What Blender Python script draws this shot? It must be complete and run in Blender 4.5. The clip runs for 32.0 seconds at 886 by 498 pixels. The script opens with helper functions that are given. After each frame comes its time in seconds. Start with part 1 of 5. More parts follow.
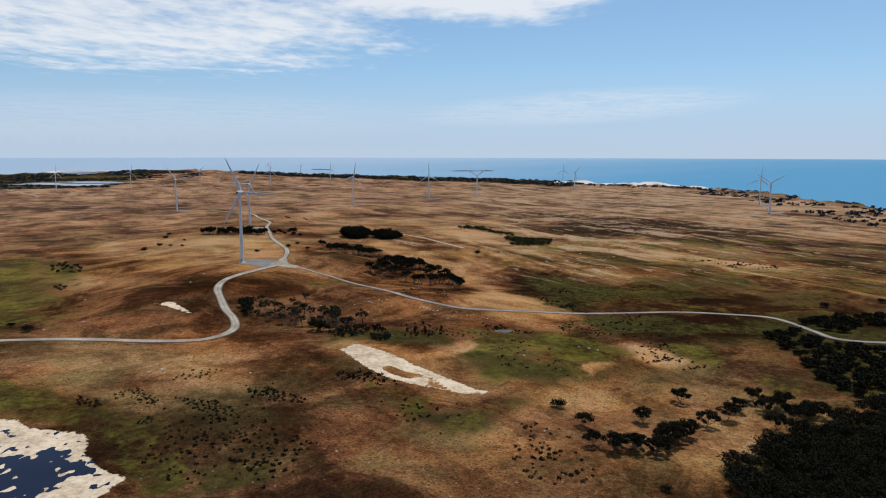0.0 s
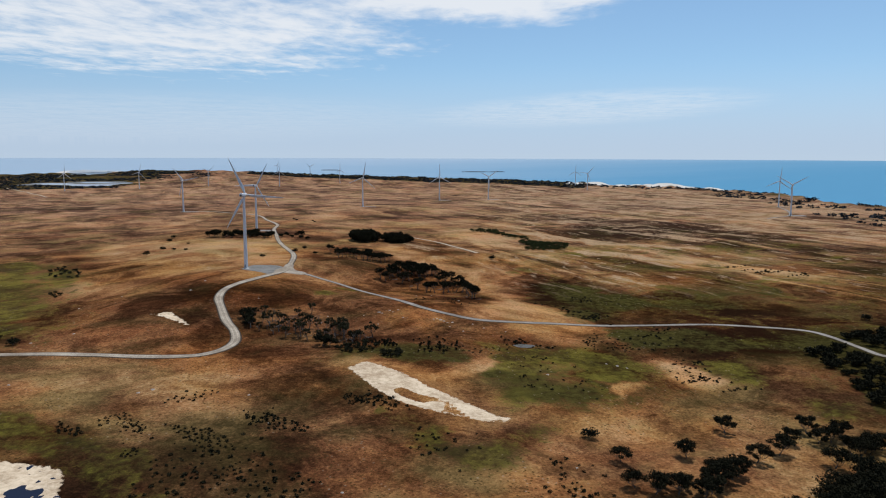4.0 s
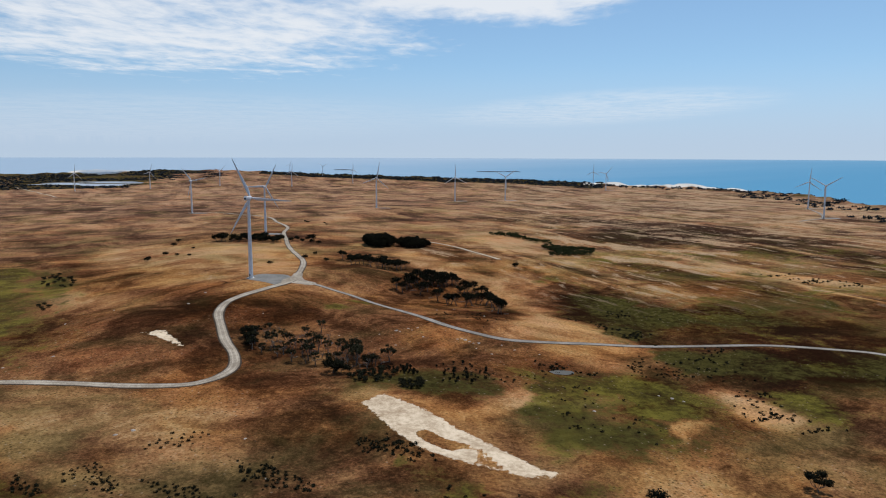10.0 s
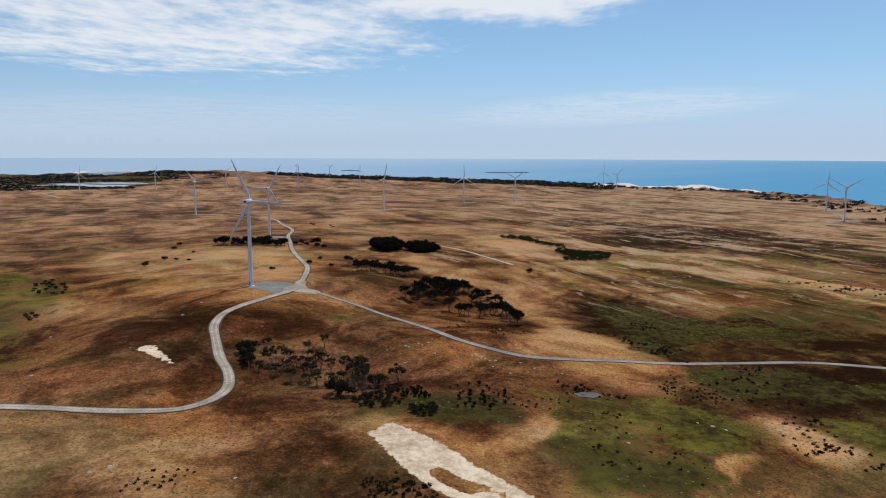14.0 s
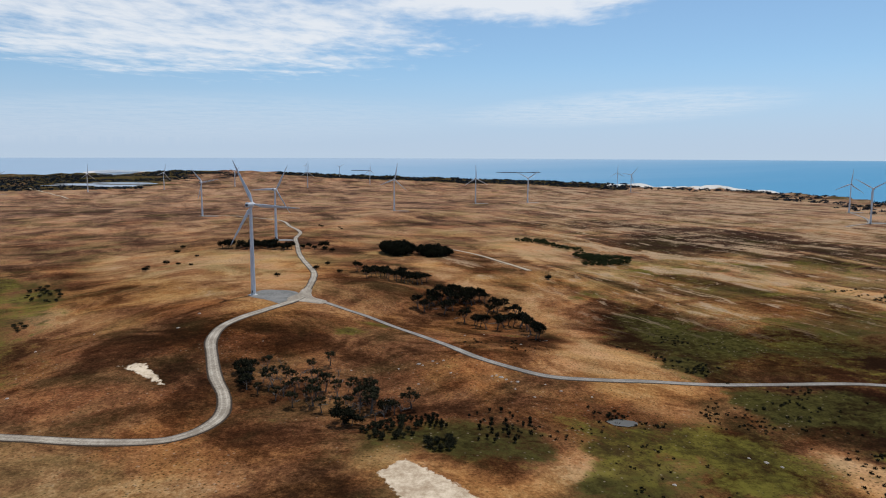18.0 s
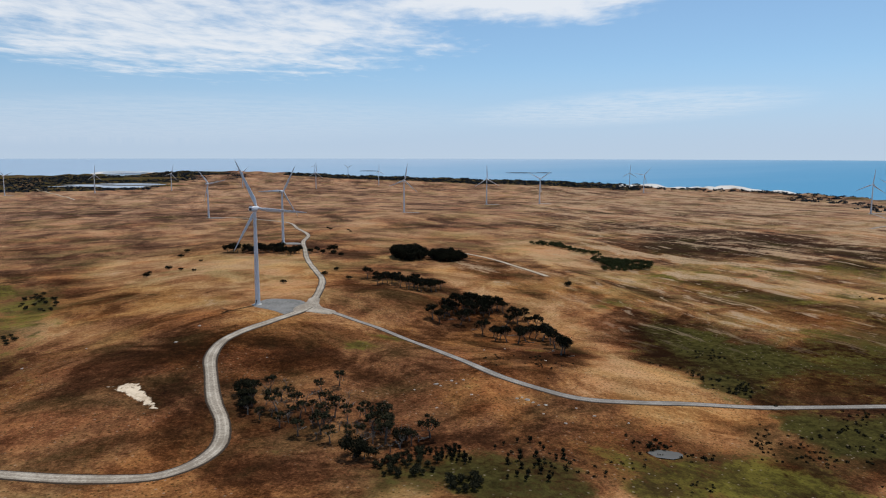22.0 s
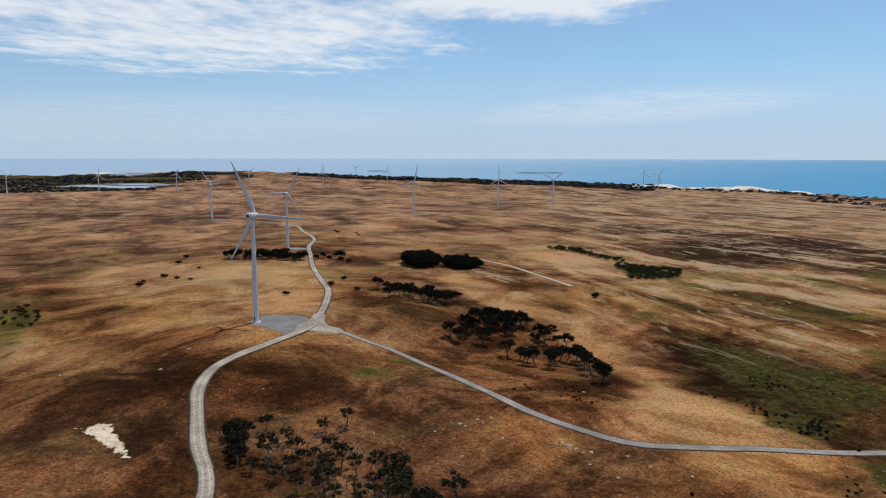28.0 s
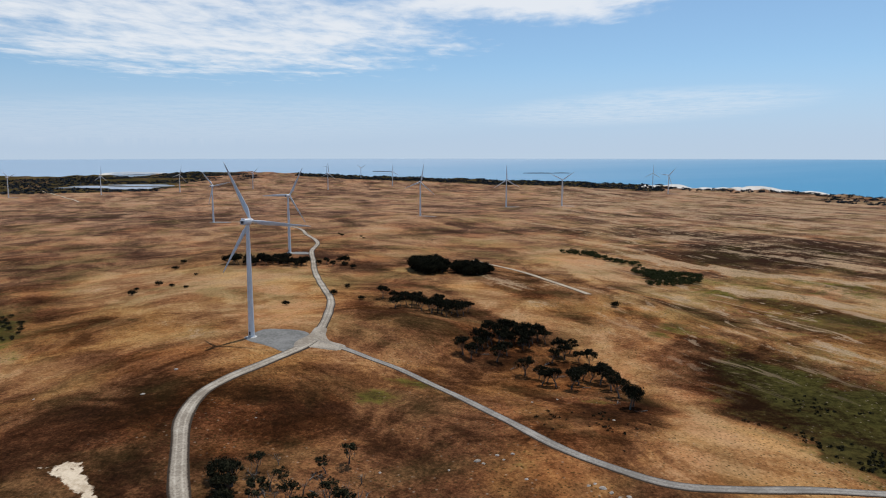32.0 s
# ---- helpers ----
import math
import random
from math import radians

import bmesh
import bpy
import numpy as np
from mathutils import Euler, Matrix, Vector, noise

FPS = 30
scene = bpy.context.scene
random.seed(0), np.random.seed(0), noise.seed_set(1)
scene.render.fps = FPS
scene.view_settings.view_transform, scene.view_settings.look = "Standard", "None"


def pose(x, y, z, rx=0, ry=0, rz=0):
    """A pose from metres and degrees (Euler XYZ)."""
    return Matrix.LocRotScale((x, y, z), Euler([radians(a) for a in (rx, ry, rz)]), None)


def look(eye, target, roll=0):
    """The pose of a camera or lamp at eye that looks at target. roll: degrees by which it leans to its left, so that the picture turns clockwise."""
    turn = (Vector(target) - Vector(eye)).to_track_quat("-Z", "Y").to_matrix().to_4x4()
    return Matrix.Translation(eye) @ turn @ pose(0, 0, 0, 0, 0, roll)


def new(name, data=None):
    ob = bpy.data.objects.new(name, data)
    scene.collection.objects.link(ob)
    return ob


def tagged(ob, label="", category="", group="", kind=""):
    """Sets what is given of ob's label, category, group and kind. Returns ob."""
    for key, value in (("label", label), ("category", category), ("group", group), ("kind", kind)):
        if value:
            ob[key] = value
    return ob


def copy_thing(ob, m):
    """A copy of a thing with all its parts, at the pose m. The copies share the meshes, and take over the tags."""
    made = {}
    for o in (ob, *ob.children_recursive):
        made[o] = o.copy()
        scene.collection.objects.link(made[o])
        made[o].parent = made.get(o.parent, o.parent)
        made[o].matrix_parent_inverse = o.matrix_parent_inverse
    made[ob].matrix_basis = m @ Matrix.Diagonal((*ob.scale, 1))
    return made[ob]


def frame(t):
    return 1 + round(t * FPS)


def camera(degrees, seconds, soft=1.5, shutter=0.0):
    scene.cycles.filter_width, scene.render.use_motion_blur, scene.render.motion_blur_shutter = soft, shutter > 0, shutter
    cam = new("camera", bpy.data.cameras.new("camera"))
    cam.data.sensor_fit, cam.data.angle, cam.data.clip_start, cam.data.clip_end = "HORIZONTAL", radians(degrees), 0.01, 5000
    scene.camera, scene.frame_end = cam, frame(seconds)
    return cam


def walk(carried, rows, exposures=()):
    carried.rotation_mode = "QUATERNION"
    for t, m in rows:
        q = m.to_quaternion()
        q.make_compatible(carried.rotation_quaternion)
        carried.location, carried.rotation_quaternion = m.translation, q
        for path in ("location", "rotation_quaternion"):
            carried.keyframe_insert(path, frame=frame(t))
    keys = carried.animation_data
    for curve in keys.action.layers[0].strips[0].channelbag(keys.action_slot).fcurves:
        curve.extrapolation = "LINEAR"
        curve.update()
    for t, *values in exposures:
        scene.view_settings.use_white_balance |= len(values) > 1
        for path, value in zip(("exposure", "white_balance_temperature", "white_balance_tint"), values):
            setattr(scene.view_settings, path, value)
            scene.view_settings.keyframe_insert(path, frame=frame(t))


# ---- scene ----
cam = camera(64.8, 32.0, 1.1)
PATH = [
    (0, (231.971, -791.231, 124.553), (231.967, -789.25, 124.281), 0.1),
    (6, (223.705, -728.766, 124.982), (223.661, -726.785, 124.712), 0.2),
    (9, (217.907, -695.506, 124.938), (217.845, -693.525, 124.666), 0.2),
    (13, (211.624, -653.132, 124.689), (211.543, -651.152, 124.419), 0.2),
    (19, (201.61, -588.885, 125.198), (201.488, -586.907, 124.927), 0.2),
    (23, (191.952, -550.272, 125.115), (191.809, -548.296, 124.845), 0.1),
    (28, (181.04, -498.81, 125.456), (180.88, -496.835, 125.185), 0.1),
    (32, (173.163, -456.266, 125.669), (172.988, -454.292, 125.398), 0.0),
]
walk(cam, [(t, look(eye, target, roll)) for t, eye, target, roll in PATH], [(0, 0.0), (32, 0.0)])

# ---- light ----
SUN = Vector((15.5, 29.5, 80.0)).normalized()
lamp = bpy.data.lights.new("sun", "SUN")
lamp.energy, lamp.angle, lamp.color = 3.4, radians(0.6), (1.0, 0.95, 0.88)
new("sun", lamp).matrix_world = look(SUN * 900, (0, 0, 0))


def nodes_of(tree):
    """Short makers for nodes and links."""
    def node(kind, **sets):
        n = tree.nodes.new(kind)
        for key, value in sets.items():
            if key == "operation":
                n.operation = value
            elif key == "data_type":
                n.data_type = value
            elif key == "blend_type":
                n.blend_type = value
        return n

    def put(sock, value):
        if isinstance(value, bpy.types.NodeSocket):
            tree.links.new(value, sock)
        elif value is not None:
            sock.default_value = value

    def calc(op, a, b=None, c=None, clamp=False):
        n = node("ShaderNodeMath", operation=op)
        n.use_clamp = clamp
        for s, v in zip(n.inputs, (a, b, c)):
            put(s, v)
        return n.outputs[0]

    def span(v, lo, hi, a=0.0, b=1.0):
        n = node("ShaderNodeMapRange")
        n.interpolation_type = "SMOOTHSTEP"
        for s, x in zip(n.inputs, (v, lo, hi, a, b)):
            put(s, x)
        return n.outputs[0]

    def mix(f, a, b):
        n = node("ShaderNodeMix", data_type="RGBA")
        put(n.inputs[0], f), put(n.inputs[6], a), put(n.inputs[7], b)
        return n.outputs[2]

    def grain(vec, scale, detail=4.0, rough=0.55, warp=0.0):
        n = node("ShaderNodeTexNoise")
        put(n.inputs["Vector"], vec), put(n.inputs["Scale"], scale), put(n.inputs["Detail"], detail)
        put(n.inputs["Roughness"], rough), put(n.inputs["Distortion"], warp)
        return n.outputs["Fac"]

    def move(vec, scale=(1, 1, 1), turn=0.0):
        n = node("ShaderNodeMapping")
        put(n.inputs["Vector"], vec)
        n.inputs["Scale"].default_value = scale
        n.inputs["Rotation"].default_value = (0, 0, radians(turn))
        return n.outputs[0]
    return node, put, calc, span, mix, grain, move


def make_sky():
    world = bpy.data.worlds.new("sky")
    scene.world = world
    world.use_nodes = True
    tree = world.node_tree
    tree.nodes.clear()
    node, put, calc, span, mix, grain, move = nodes_of(tree)
    sky = node("ShaderNodeTexSky")
    sky.sky_type, sky.sun_disc = "NISHITA", False
    sky.sun_elevation, sky.sun_rotation = math.asin(SUN.z), math.atan2(SUN.x, SUN.y)
    sky.altitude, sky.air_density, sky.dust_density, sky.ozone_density = 100, 1.0, 0.2, 1.0
    way = node("ShaderNodeTexCoord").outputs["Generated"]
    part = node("ShaderNodeSeparateXYZ")
    put(part.inputs[0], way)
    x, y, z = part.outputs
    lifted = node("ShaderNodeCombineXYZ")
    put(lifted.inputs[0], x), put(lifted.inputs[1], y)
    put(lifted.inputs[2], calc("ADD", calc("MULTIPLY", calc("MAXIMUM", z, -0.01), 1.0), 0.075))
    put(sky.inputs[0], lifted.outputs[0])
    up = calc("MAXIMUM", z, 0.02)
    flat = node("ShaderNodeCombineXYZ")
    put(flat.inputs[0], calc("DIVIDE", x, up)), put(flat.inputs[1], calc("DIVIDE", y, up))
    plane = flat.outputs[0]
    ahead = calc("MAXIMUM", y, 0.05)
    u, v = calc("DIVIDE", x, ahead), calc("DIVIDE", z, ahead)

    def bank(cu, cv, ru, rv, lean=0.0):
        a = calc("DIVIDE", calc("SUBTRACT", u, cu), ru)
        b = calc("DIVIDE", calc("SUBTRACT", calc("SUBTRACT", v, cv), calc("MULTIPLY", calc("SUBTRACT", u, cu), lean)), rv)
        d = calc("ADD", calc("MULTIPLY", a, a), calc("MULTIPLY", b, b))
        return span(d, 1.6, 0.1)
    fine = calc("ADD", calc("MULTIPLY", grain(plane, 1.0, 9.0, 0.6, 0.5), 0.56), calc("MULTIPLY", grain(move(plane, (1.0, 0.55, 1.0), 0), 4.2, 6.0, 0.6, 0.3), 0.46))
    broad = grain(plane, 0.45, 5.0, 0.55)
    high = calc("MULTIPLY", span(broad, 0.46, 0.66), span(z, 0.22, 0.4))
    cover = calc("MAXIMUM", calc("MAXIMUM", bank(-0.46, 0.185, 0.46, 0.085, -0.05), calc("MULTIPLY", bank(0.03, 0.235, 0.25, 0.064), 1.35)), high)
    wisp = calc("MULTIPLY", bank(0.20, 0.065, 0.22, 0.022, 0.06), 0.35)
    low = calc("MULTIPLY", bank(-0.55, 0.05, 0.5, 0.035), 0.18)
    cloud = calc("MULTIPLY", span(calc("ADD", fine, calc("MULTIPLY", cover, 0.42)), 0.70, 1.04), span(cover, 0.0, 0.4))
    cloud = calc("ADD", calc("MULTIPLY", cloud, 0.85), calc("MULTIPLY", calc("ADD", wisp, low), span(fine, 0.3, 0.65)), clamp=True)
    tint = node("ShaderNodeMix", data_type="RGBA", blend_type="MULTIPLY")
    put(tint.inputs[0], 1.0), put(tint.inputs[6], sky.outputs[0]), put(tint.inputs[7], (0.98, 1.12, 1.15, 1))
    haze = mix(calc("MULTIPLY", span(z, 0.13, 0.0), 0.78), tint.outputs[2], (4.55, 5.35, 7.0, 1))
    colour = mix(cloud, haze, (8.4, 8.6, 8.9, 1))
    shade = node("ShaderNodeBackground")
    put(shade.inputs[0], colour), put(shade.inputs[1], 0.102)
    tree.links.new(shade.outputs[0], node("ShaderNodeOutputWorld").inputs[0])


make_sky()


# ---- lie of the land ----
MID = (206.0, -615.0, 125.0)
SEA_LEVEL = -75.0
NEAR_REACH, FAR_REACH = 2600.0, 4800.0


def hill(x, y, h, rx, ry):
    return (x, y, h, rx, ry)


HILLS = [
    hill(0, -10, 26.0, 95, 110),
    hill(-10, -170, 15.1, 120, 100),
    hill(190, -290, 10.9, 120, 90),
    hill(200, -120, 13.6, 110, 90),
    hill(-129, 498, 15.2, 150, 170),
    hill(-60, 250, 9.1, 140, 120),
    hill(-130, 80, 10.6, 90, 150),
    hill(100, 380, 6.8, 110, 130),
    hill(270, -430, 5.9, 130, 110),
    hill(330, -230, -1.6, 90, 90),
    hill(420, -130, -0.9, 120, 120),
    hill(60, -420, 7.5, 140, 120),
    hill(240, 260, 6.5, 120, 150),
    hill(430, 420, -7.2, 150, 180),
    hill(640, 220, -4.5, 200, 160),
    hill(-240, 300, 2.2, 140, 160),
    hill(-300, 20, 2.1, 160, 160),
    hill(400, -380, -4.2, 120, 110),
    hill(-470, 1035, 9.1, 300, 250),
    hill(-27, 1190, 11.5, 300, 260),
    hill(-110, 760, 5.5, 180, 160),
    hill(1130, 1220, 5.2, 320, 300),
    hill(260, 1690, 5.5, 380, 260),
    hill(100, -560, 2.5, 160, 120),
    hill(-120, -330, 11.4, 150, 140),
    hill(60, 200, 11.8, 90, 80),
    hill(70, -80, 3.2, 70, 60),
    hill(20, 90, 6.9, 90, 70),
    hill(-100, 180, 3.2, 90, 90),
    hill(-5, 0, -4.0, 55, 50),
    hill(110, 70, 13.8, 70, 70),
]
# distance of the shore in kilometres by the sideways slope of the direction
SHORE_U = [-6.0, -1.4, -0.635, -0.56, -0.5, -0.43, -0.37, -0.3, -0.23, -0.12, 0.0, 0.1, 0.19, 0.28, 0.38, 0.47, 0.55, 0.64, 1.2, 6.0]
SHORE_D = [9.0, 7.5, 7.0, 7.3, 7.6, 7.8, 8.0, 7.3, 6.4, 5.7, 5.1, 4.9, 4.35, 4.15, 4.0, 3.5, 3.0, 2.6, 2.0, 6.0]


def shore_gap(x, y):
    """Metres from a place to the shore, seen from the middle of the flight; below nought on the sea."""
    dx, dy = x - MID[0], y - MID[1]
    reach = np.hypot(dx, dy)
    slope = np.where(dy > 1, dx / np.maximum(dy, 1), np.where(dx > 0, 6.0, -6.0))
    edge = np.interp(slope, SHORE_U, SHORE_D) * 1000
    wave = 60 * np.sin(slope * 41) + 45 * np.sin(slope * 97 + 1) + 20 * np.sin(slope * 231)
    return np.where(dy > 1, edge + wave - reach, 6000.0)


def height(x, y):
    """The lie of the land, in metres above the first turbine's foot."""
    x, y = np.asarray(x, float), np.asarray(y, float)
    d = np.hypot(x - MID[0], y - MID[1])
    far = np.clip(d - 1000, 0, 5000)
    z = -26 - 0.0112 * np.clip(d - 1000, 0, 5000) * (1 - 0.06 * far / 1000)
    for hx, hy, h, rx, ry in HILLS:
        z = z + h * np.exp(-((x - hx) / rx) ** 2 - ((y - hy) / ry) ** 2)
    z = z + 0.5 * np.clip((d - 600) / 400, 0, 1) * (np.sin(x * 0.021 + y * 0.013) * 1.2 + np.sin(x * 0.011 - y * 0.017 + 2) * 1.6)
    gap = shore_gap(x, y)
    s = np.clip(gap / 260, -1, 1)
    z = np.where(gap < 260, SEA_LEVEL - 4 + (np.maximum(z, SEA_LEVEL + 5) - SEA_LEVEL + 4) * np.clip((s + 0.12) / 1.12, 0, 1) ** 0.7, z)
    lump = 0.55 + 0.45 * np.sin(x * 0.017 + 2 * np.sin(y * 0.006)) * np.sin(y * 0.013 + 1)
    z = z + (17 + 13 * np.clip(1 - np.abs((x - MID[0]) / np.maximum(y - MID[1], 1) - 0.29) / 0.12, 0, 1)) * lump * np.exp(-((gap - 200) / 120) ** 2) + 12 * np.exp(-((x + 1150) / 260) ** 2 - ((y - 6500) / 500) ** 2)
    return z - 40 * np.clip(-gap / 3000, 0, 1)


def draw_in(x, y, z):
    """Brings the far distance within sight: past NEAR_REACH a place is drawn towards the middle of the flight along its line of sight."""
    dx, dy, dz = x - MID[0], y - MID[1], z - MID[2]
    r = np.hypot(dx, dy)
    room = FAR_REACH - NEAR_REACH
    k = np.where(r > NEAR_REACH, (NEAR_REACH + room * (r - NEAR_REACH) / np.maximum(r - NEAR_REACH + room, 1)) / np.maximum(r, 1), 1.0)
    return MID[0] + dx * k, MID[1] + dy * k, MID[2] + dz * k, k


def on_ground(x, y):
    """A place on the land and the share by which things there are drawn in."""
    px, py, pz, k = draw_in(np.array(float(x)), np.array(float(y)), height(x, y))
    return float(px), float(py), float(pz), float(k)


def in_shape(x, y, shape, soft=6.0):
    """Signed metres into a closed outline, above nought inside, at many places."""
    pts = np.array(shape, float)
    best = np.full(x.shape, 1e9)
    inside = np.zeros(x.shape, bool)
    for (ax, ay), (bx, by) in zip(pts, np.roll(pts, -1, 0)):
        ex, ey = bx - ax, by - ay
        t = np.clip(((x - ax) * ex + (y - ay) * ey) / (ex * ex + ey * ey + 1e-9), 0, 1)
        best = np.minimum(best, np.hypot(x - ax - t * ex, y - ay - t * ey))
        cross = (ay > y) != (by > y)
        inside ^= cross & (x < ex * (y - ay) / (by - ay + 1e-12) + ax)
    return np.where(inside, best, -best)


DUNES = ((300, 820, 600, 262, 8), (408, 450, 600, 178, 7), (600, 262, 760, 20, 7), (600, 178, 690, -100, 6), (560, 700, 830, 260, 8), (470, 560, 560, 370, 6), (700, 520, 900, 120, 9), (230, 560, 330, 200, 9), (330, 200, 420, 60, 6))


def ridge_at(x, y, broad=1.0):
    """Long low dune ridges: one along each crest, nought away from it."""
    ridge = np.zeros_like(x)
    for ax, ay, bx, by, w in DUNES:
        t = np.clip(((x - ax) * (bx - ax) + (y - ay) * (by - ay)) / ((bx - ax) ** 2 + (by - ay) ** 2), 0, 1)
        off = np.hypot(x - ax - t * (bx - ax) - 9 * np.sin(y * 0.021 + ax), y - ay - t * (by - ay))
        ridge = np.maximum(ridge, np.exp(-(off / (w * broad)) ** 2))
    return ridge


LAKE_LEVEL, POND_LEVEL, LAGOON_LEVEL = -17.2, -22.2, -60.0
LAKE_SHORE = [(-60, -430), (-5, -434), (5, -436), (20, -448), (33, -449), (51, -456), (58, -465), (62, -477), (68, -483), (76, -491), (85, -498), (93, -503), (90, -510), (91, -515), (80, -545), (20, -570), (-70, -540)]
LAKE_WATER = [(-70, -500), (10, -484), (27, -477), (32, -474), (44, -470), (57, -474), (64, -483), (72, -491), (72, -501), (66, -512), (50, -535), (0, -550), (-60, -530)]
POND_SHORE = [(272, -222), (280, -218), (289, -221), (292, -226), (284, -230), (276, -228)]
INLET_SHORE = [(-3450, 5800), (-3782, 6336), (-3820, 6780), (-3250, 6378), (-2920, 5474), (-2892, 5166), (-3138, 5301)]
LAGOON_SHORE = [(-2272, 3165), (-2311, 3368), (-2210, 3601), (-2047, 3694), (-1949, 3760), (-1797, 3635), (-1733, 3415), (-1730, 3212), (-1697, 3028), (-1798, 2963), (-1973, 3150), (-2058, 3119), (-2178, 3109)]
SCRUB_LAND = [(-2600, 2100), (-2111, 2342), (-1983, 2376), (-1908, 2488), (-1778, 2574), (-1658, 2645), (-1558, 2764), (-1549, 3163), (-1742, 3771), (-2345, 5405), (-2381, 5867), (-2023, 5403), (-1708, 4700), (-2502, 6536), (-3265, 7570), (-6500, 8500), (-6500, 2100)]
land_height = height


def height(x, y):
    """The land with its lake, pond and lagoon beds."""
    x, y = np.asarray(x, float), np.asarray(y, float)
    z = land_height(x, y) + 2.6 * ridge_at(x, y, 1.6)
    s = in_shape(x, y, LAKE_SHORE)
    rough = np.zeros_like(x)
    for k, (turn, wave, h) in enumerate(((0.3, 23, 0.22), (1.4, 15, 0.2), (2.3, 9.5, 0.2), (0.9, 6.3, 0.16), (1.9, 4.7, 0.14), (2.8, 5.6, 0.14))):
        rough = rough + h * np.sin((x * math.cos(turn) + y * math.sin(turn)) * 6.283 / wave + k * 2.1 + 1.2 * np.sin((y * math.cos(turn) - x * math.sin(turn)) * 2.9 / wave + k))
    open_water = in_shape(x, y, LAKE_WATER)
    bed = LAKE_LEVEL + 0.42 - 0.74 * np.clip((open_water + 5) / 12, 0, 1) + rough * (1 - 0.22 * np.clip(open_water / 14, 0, 1))
    w = np.clip((s + 14) / 14, 0, 1)
    w = w * w * (3 - 2 * w)
    z = z * (1 - w) + bed * w
    for shape, level, bank in ((POND_SHORE, POND_LEVEL, 5.0), (LAGOON_SHORE, LAGOON_LEVEL, 120.0), (INLET_SHORE, LAGOON_LEVEL - 4, 160.0)):
        s = in_shape(x, y, shape)
        w = np.clip((s + bank) / bank, 0, 1)
        w = w * w * (3 - 2 * w)
        shoal = (0.55 * np.sin(y * 0.021 + x * 0.004 + 1.5 * np.sin(x * 0.006)) + 0.5 * np.sin(y * 0.033 - x * 0.007 + 2)) * 1.5 * (bank > 50)
        z = z * (1 - w) + (level + 0.3 - 1.2 * np.clip(s / (bank * 0.3) + 0.3, 0, 1) + shoal + 0.5 * (bank > 50)) * w
    return z


# ---- materials ----
def material(name):
    m = bpy.data.materials.new(name)
    m.use_nodes = True
    tree = m.node_tree
    tree.nodes.clear()
    tools = nodes_of(tree)
    node, put = tools[0], tools[1]
    body = node("ShaderNodeBsdfPrincipled")
    tree.links.new(body.outputs[0], node("ShaderNodeOutputMaterial").inputs[0])
    return m, tree, body, tools


def relief(tools, body, value, strength, distance):
    node, put = tools[0], tools[1]
    bump = node("ShaderNodeBump")
    put(bump.inputs["Height"], value)
    bump.inputs["Strength"].default_value, bump.inputs["Distance"].default_value = strength, distance
    put(body.inputs["Normal"], bump.outputs[0])


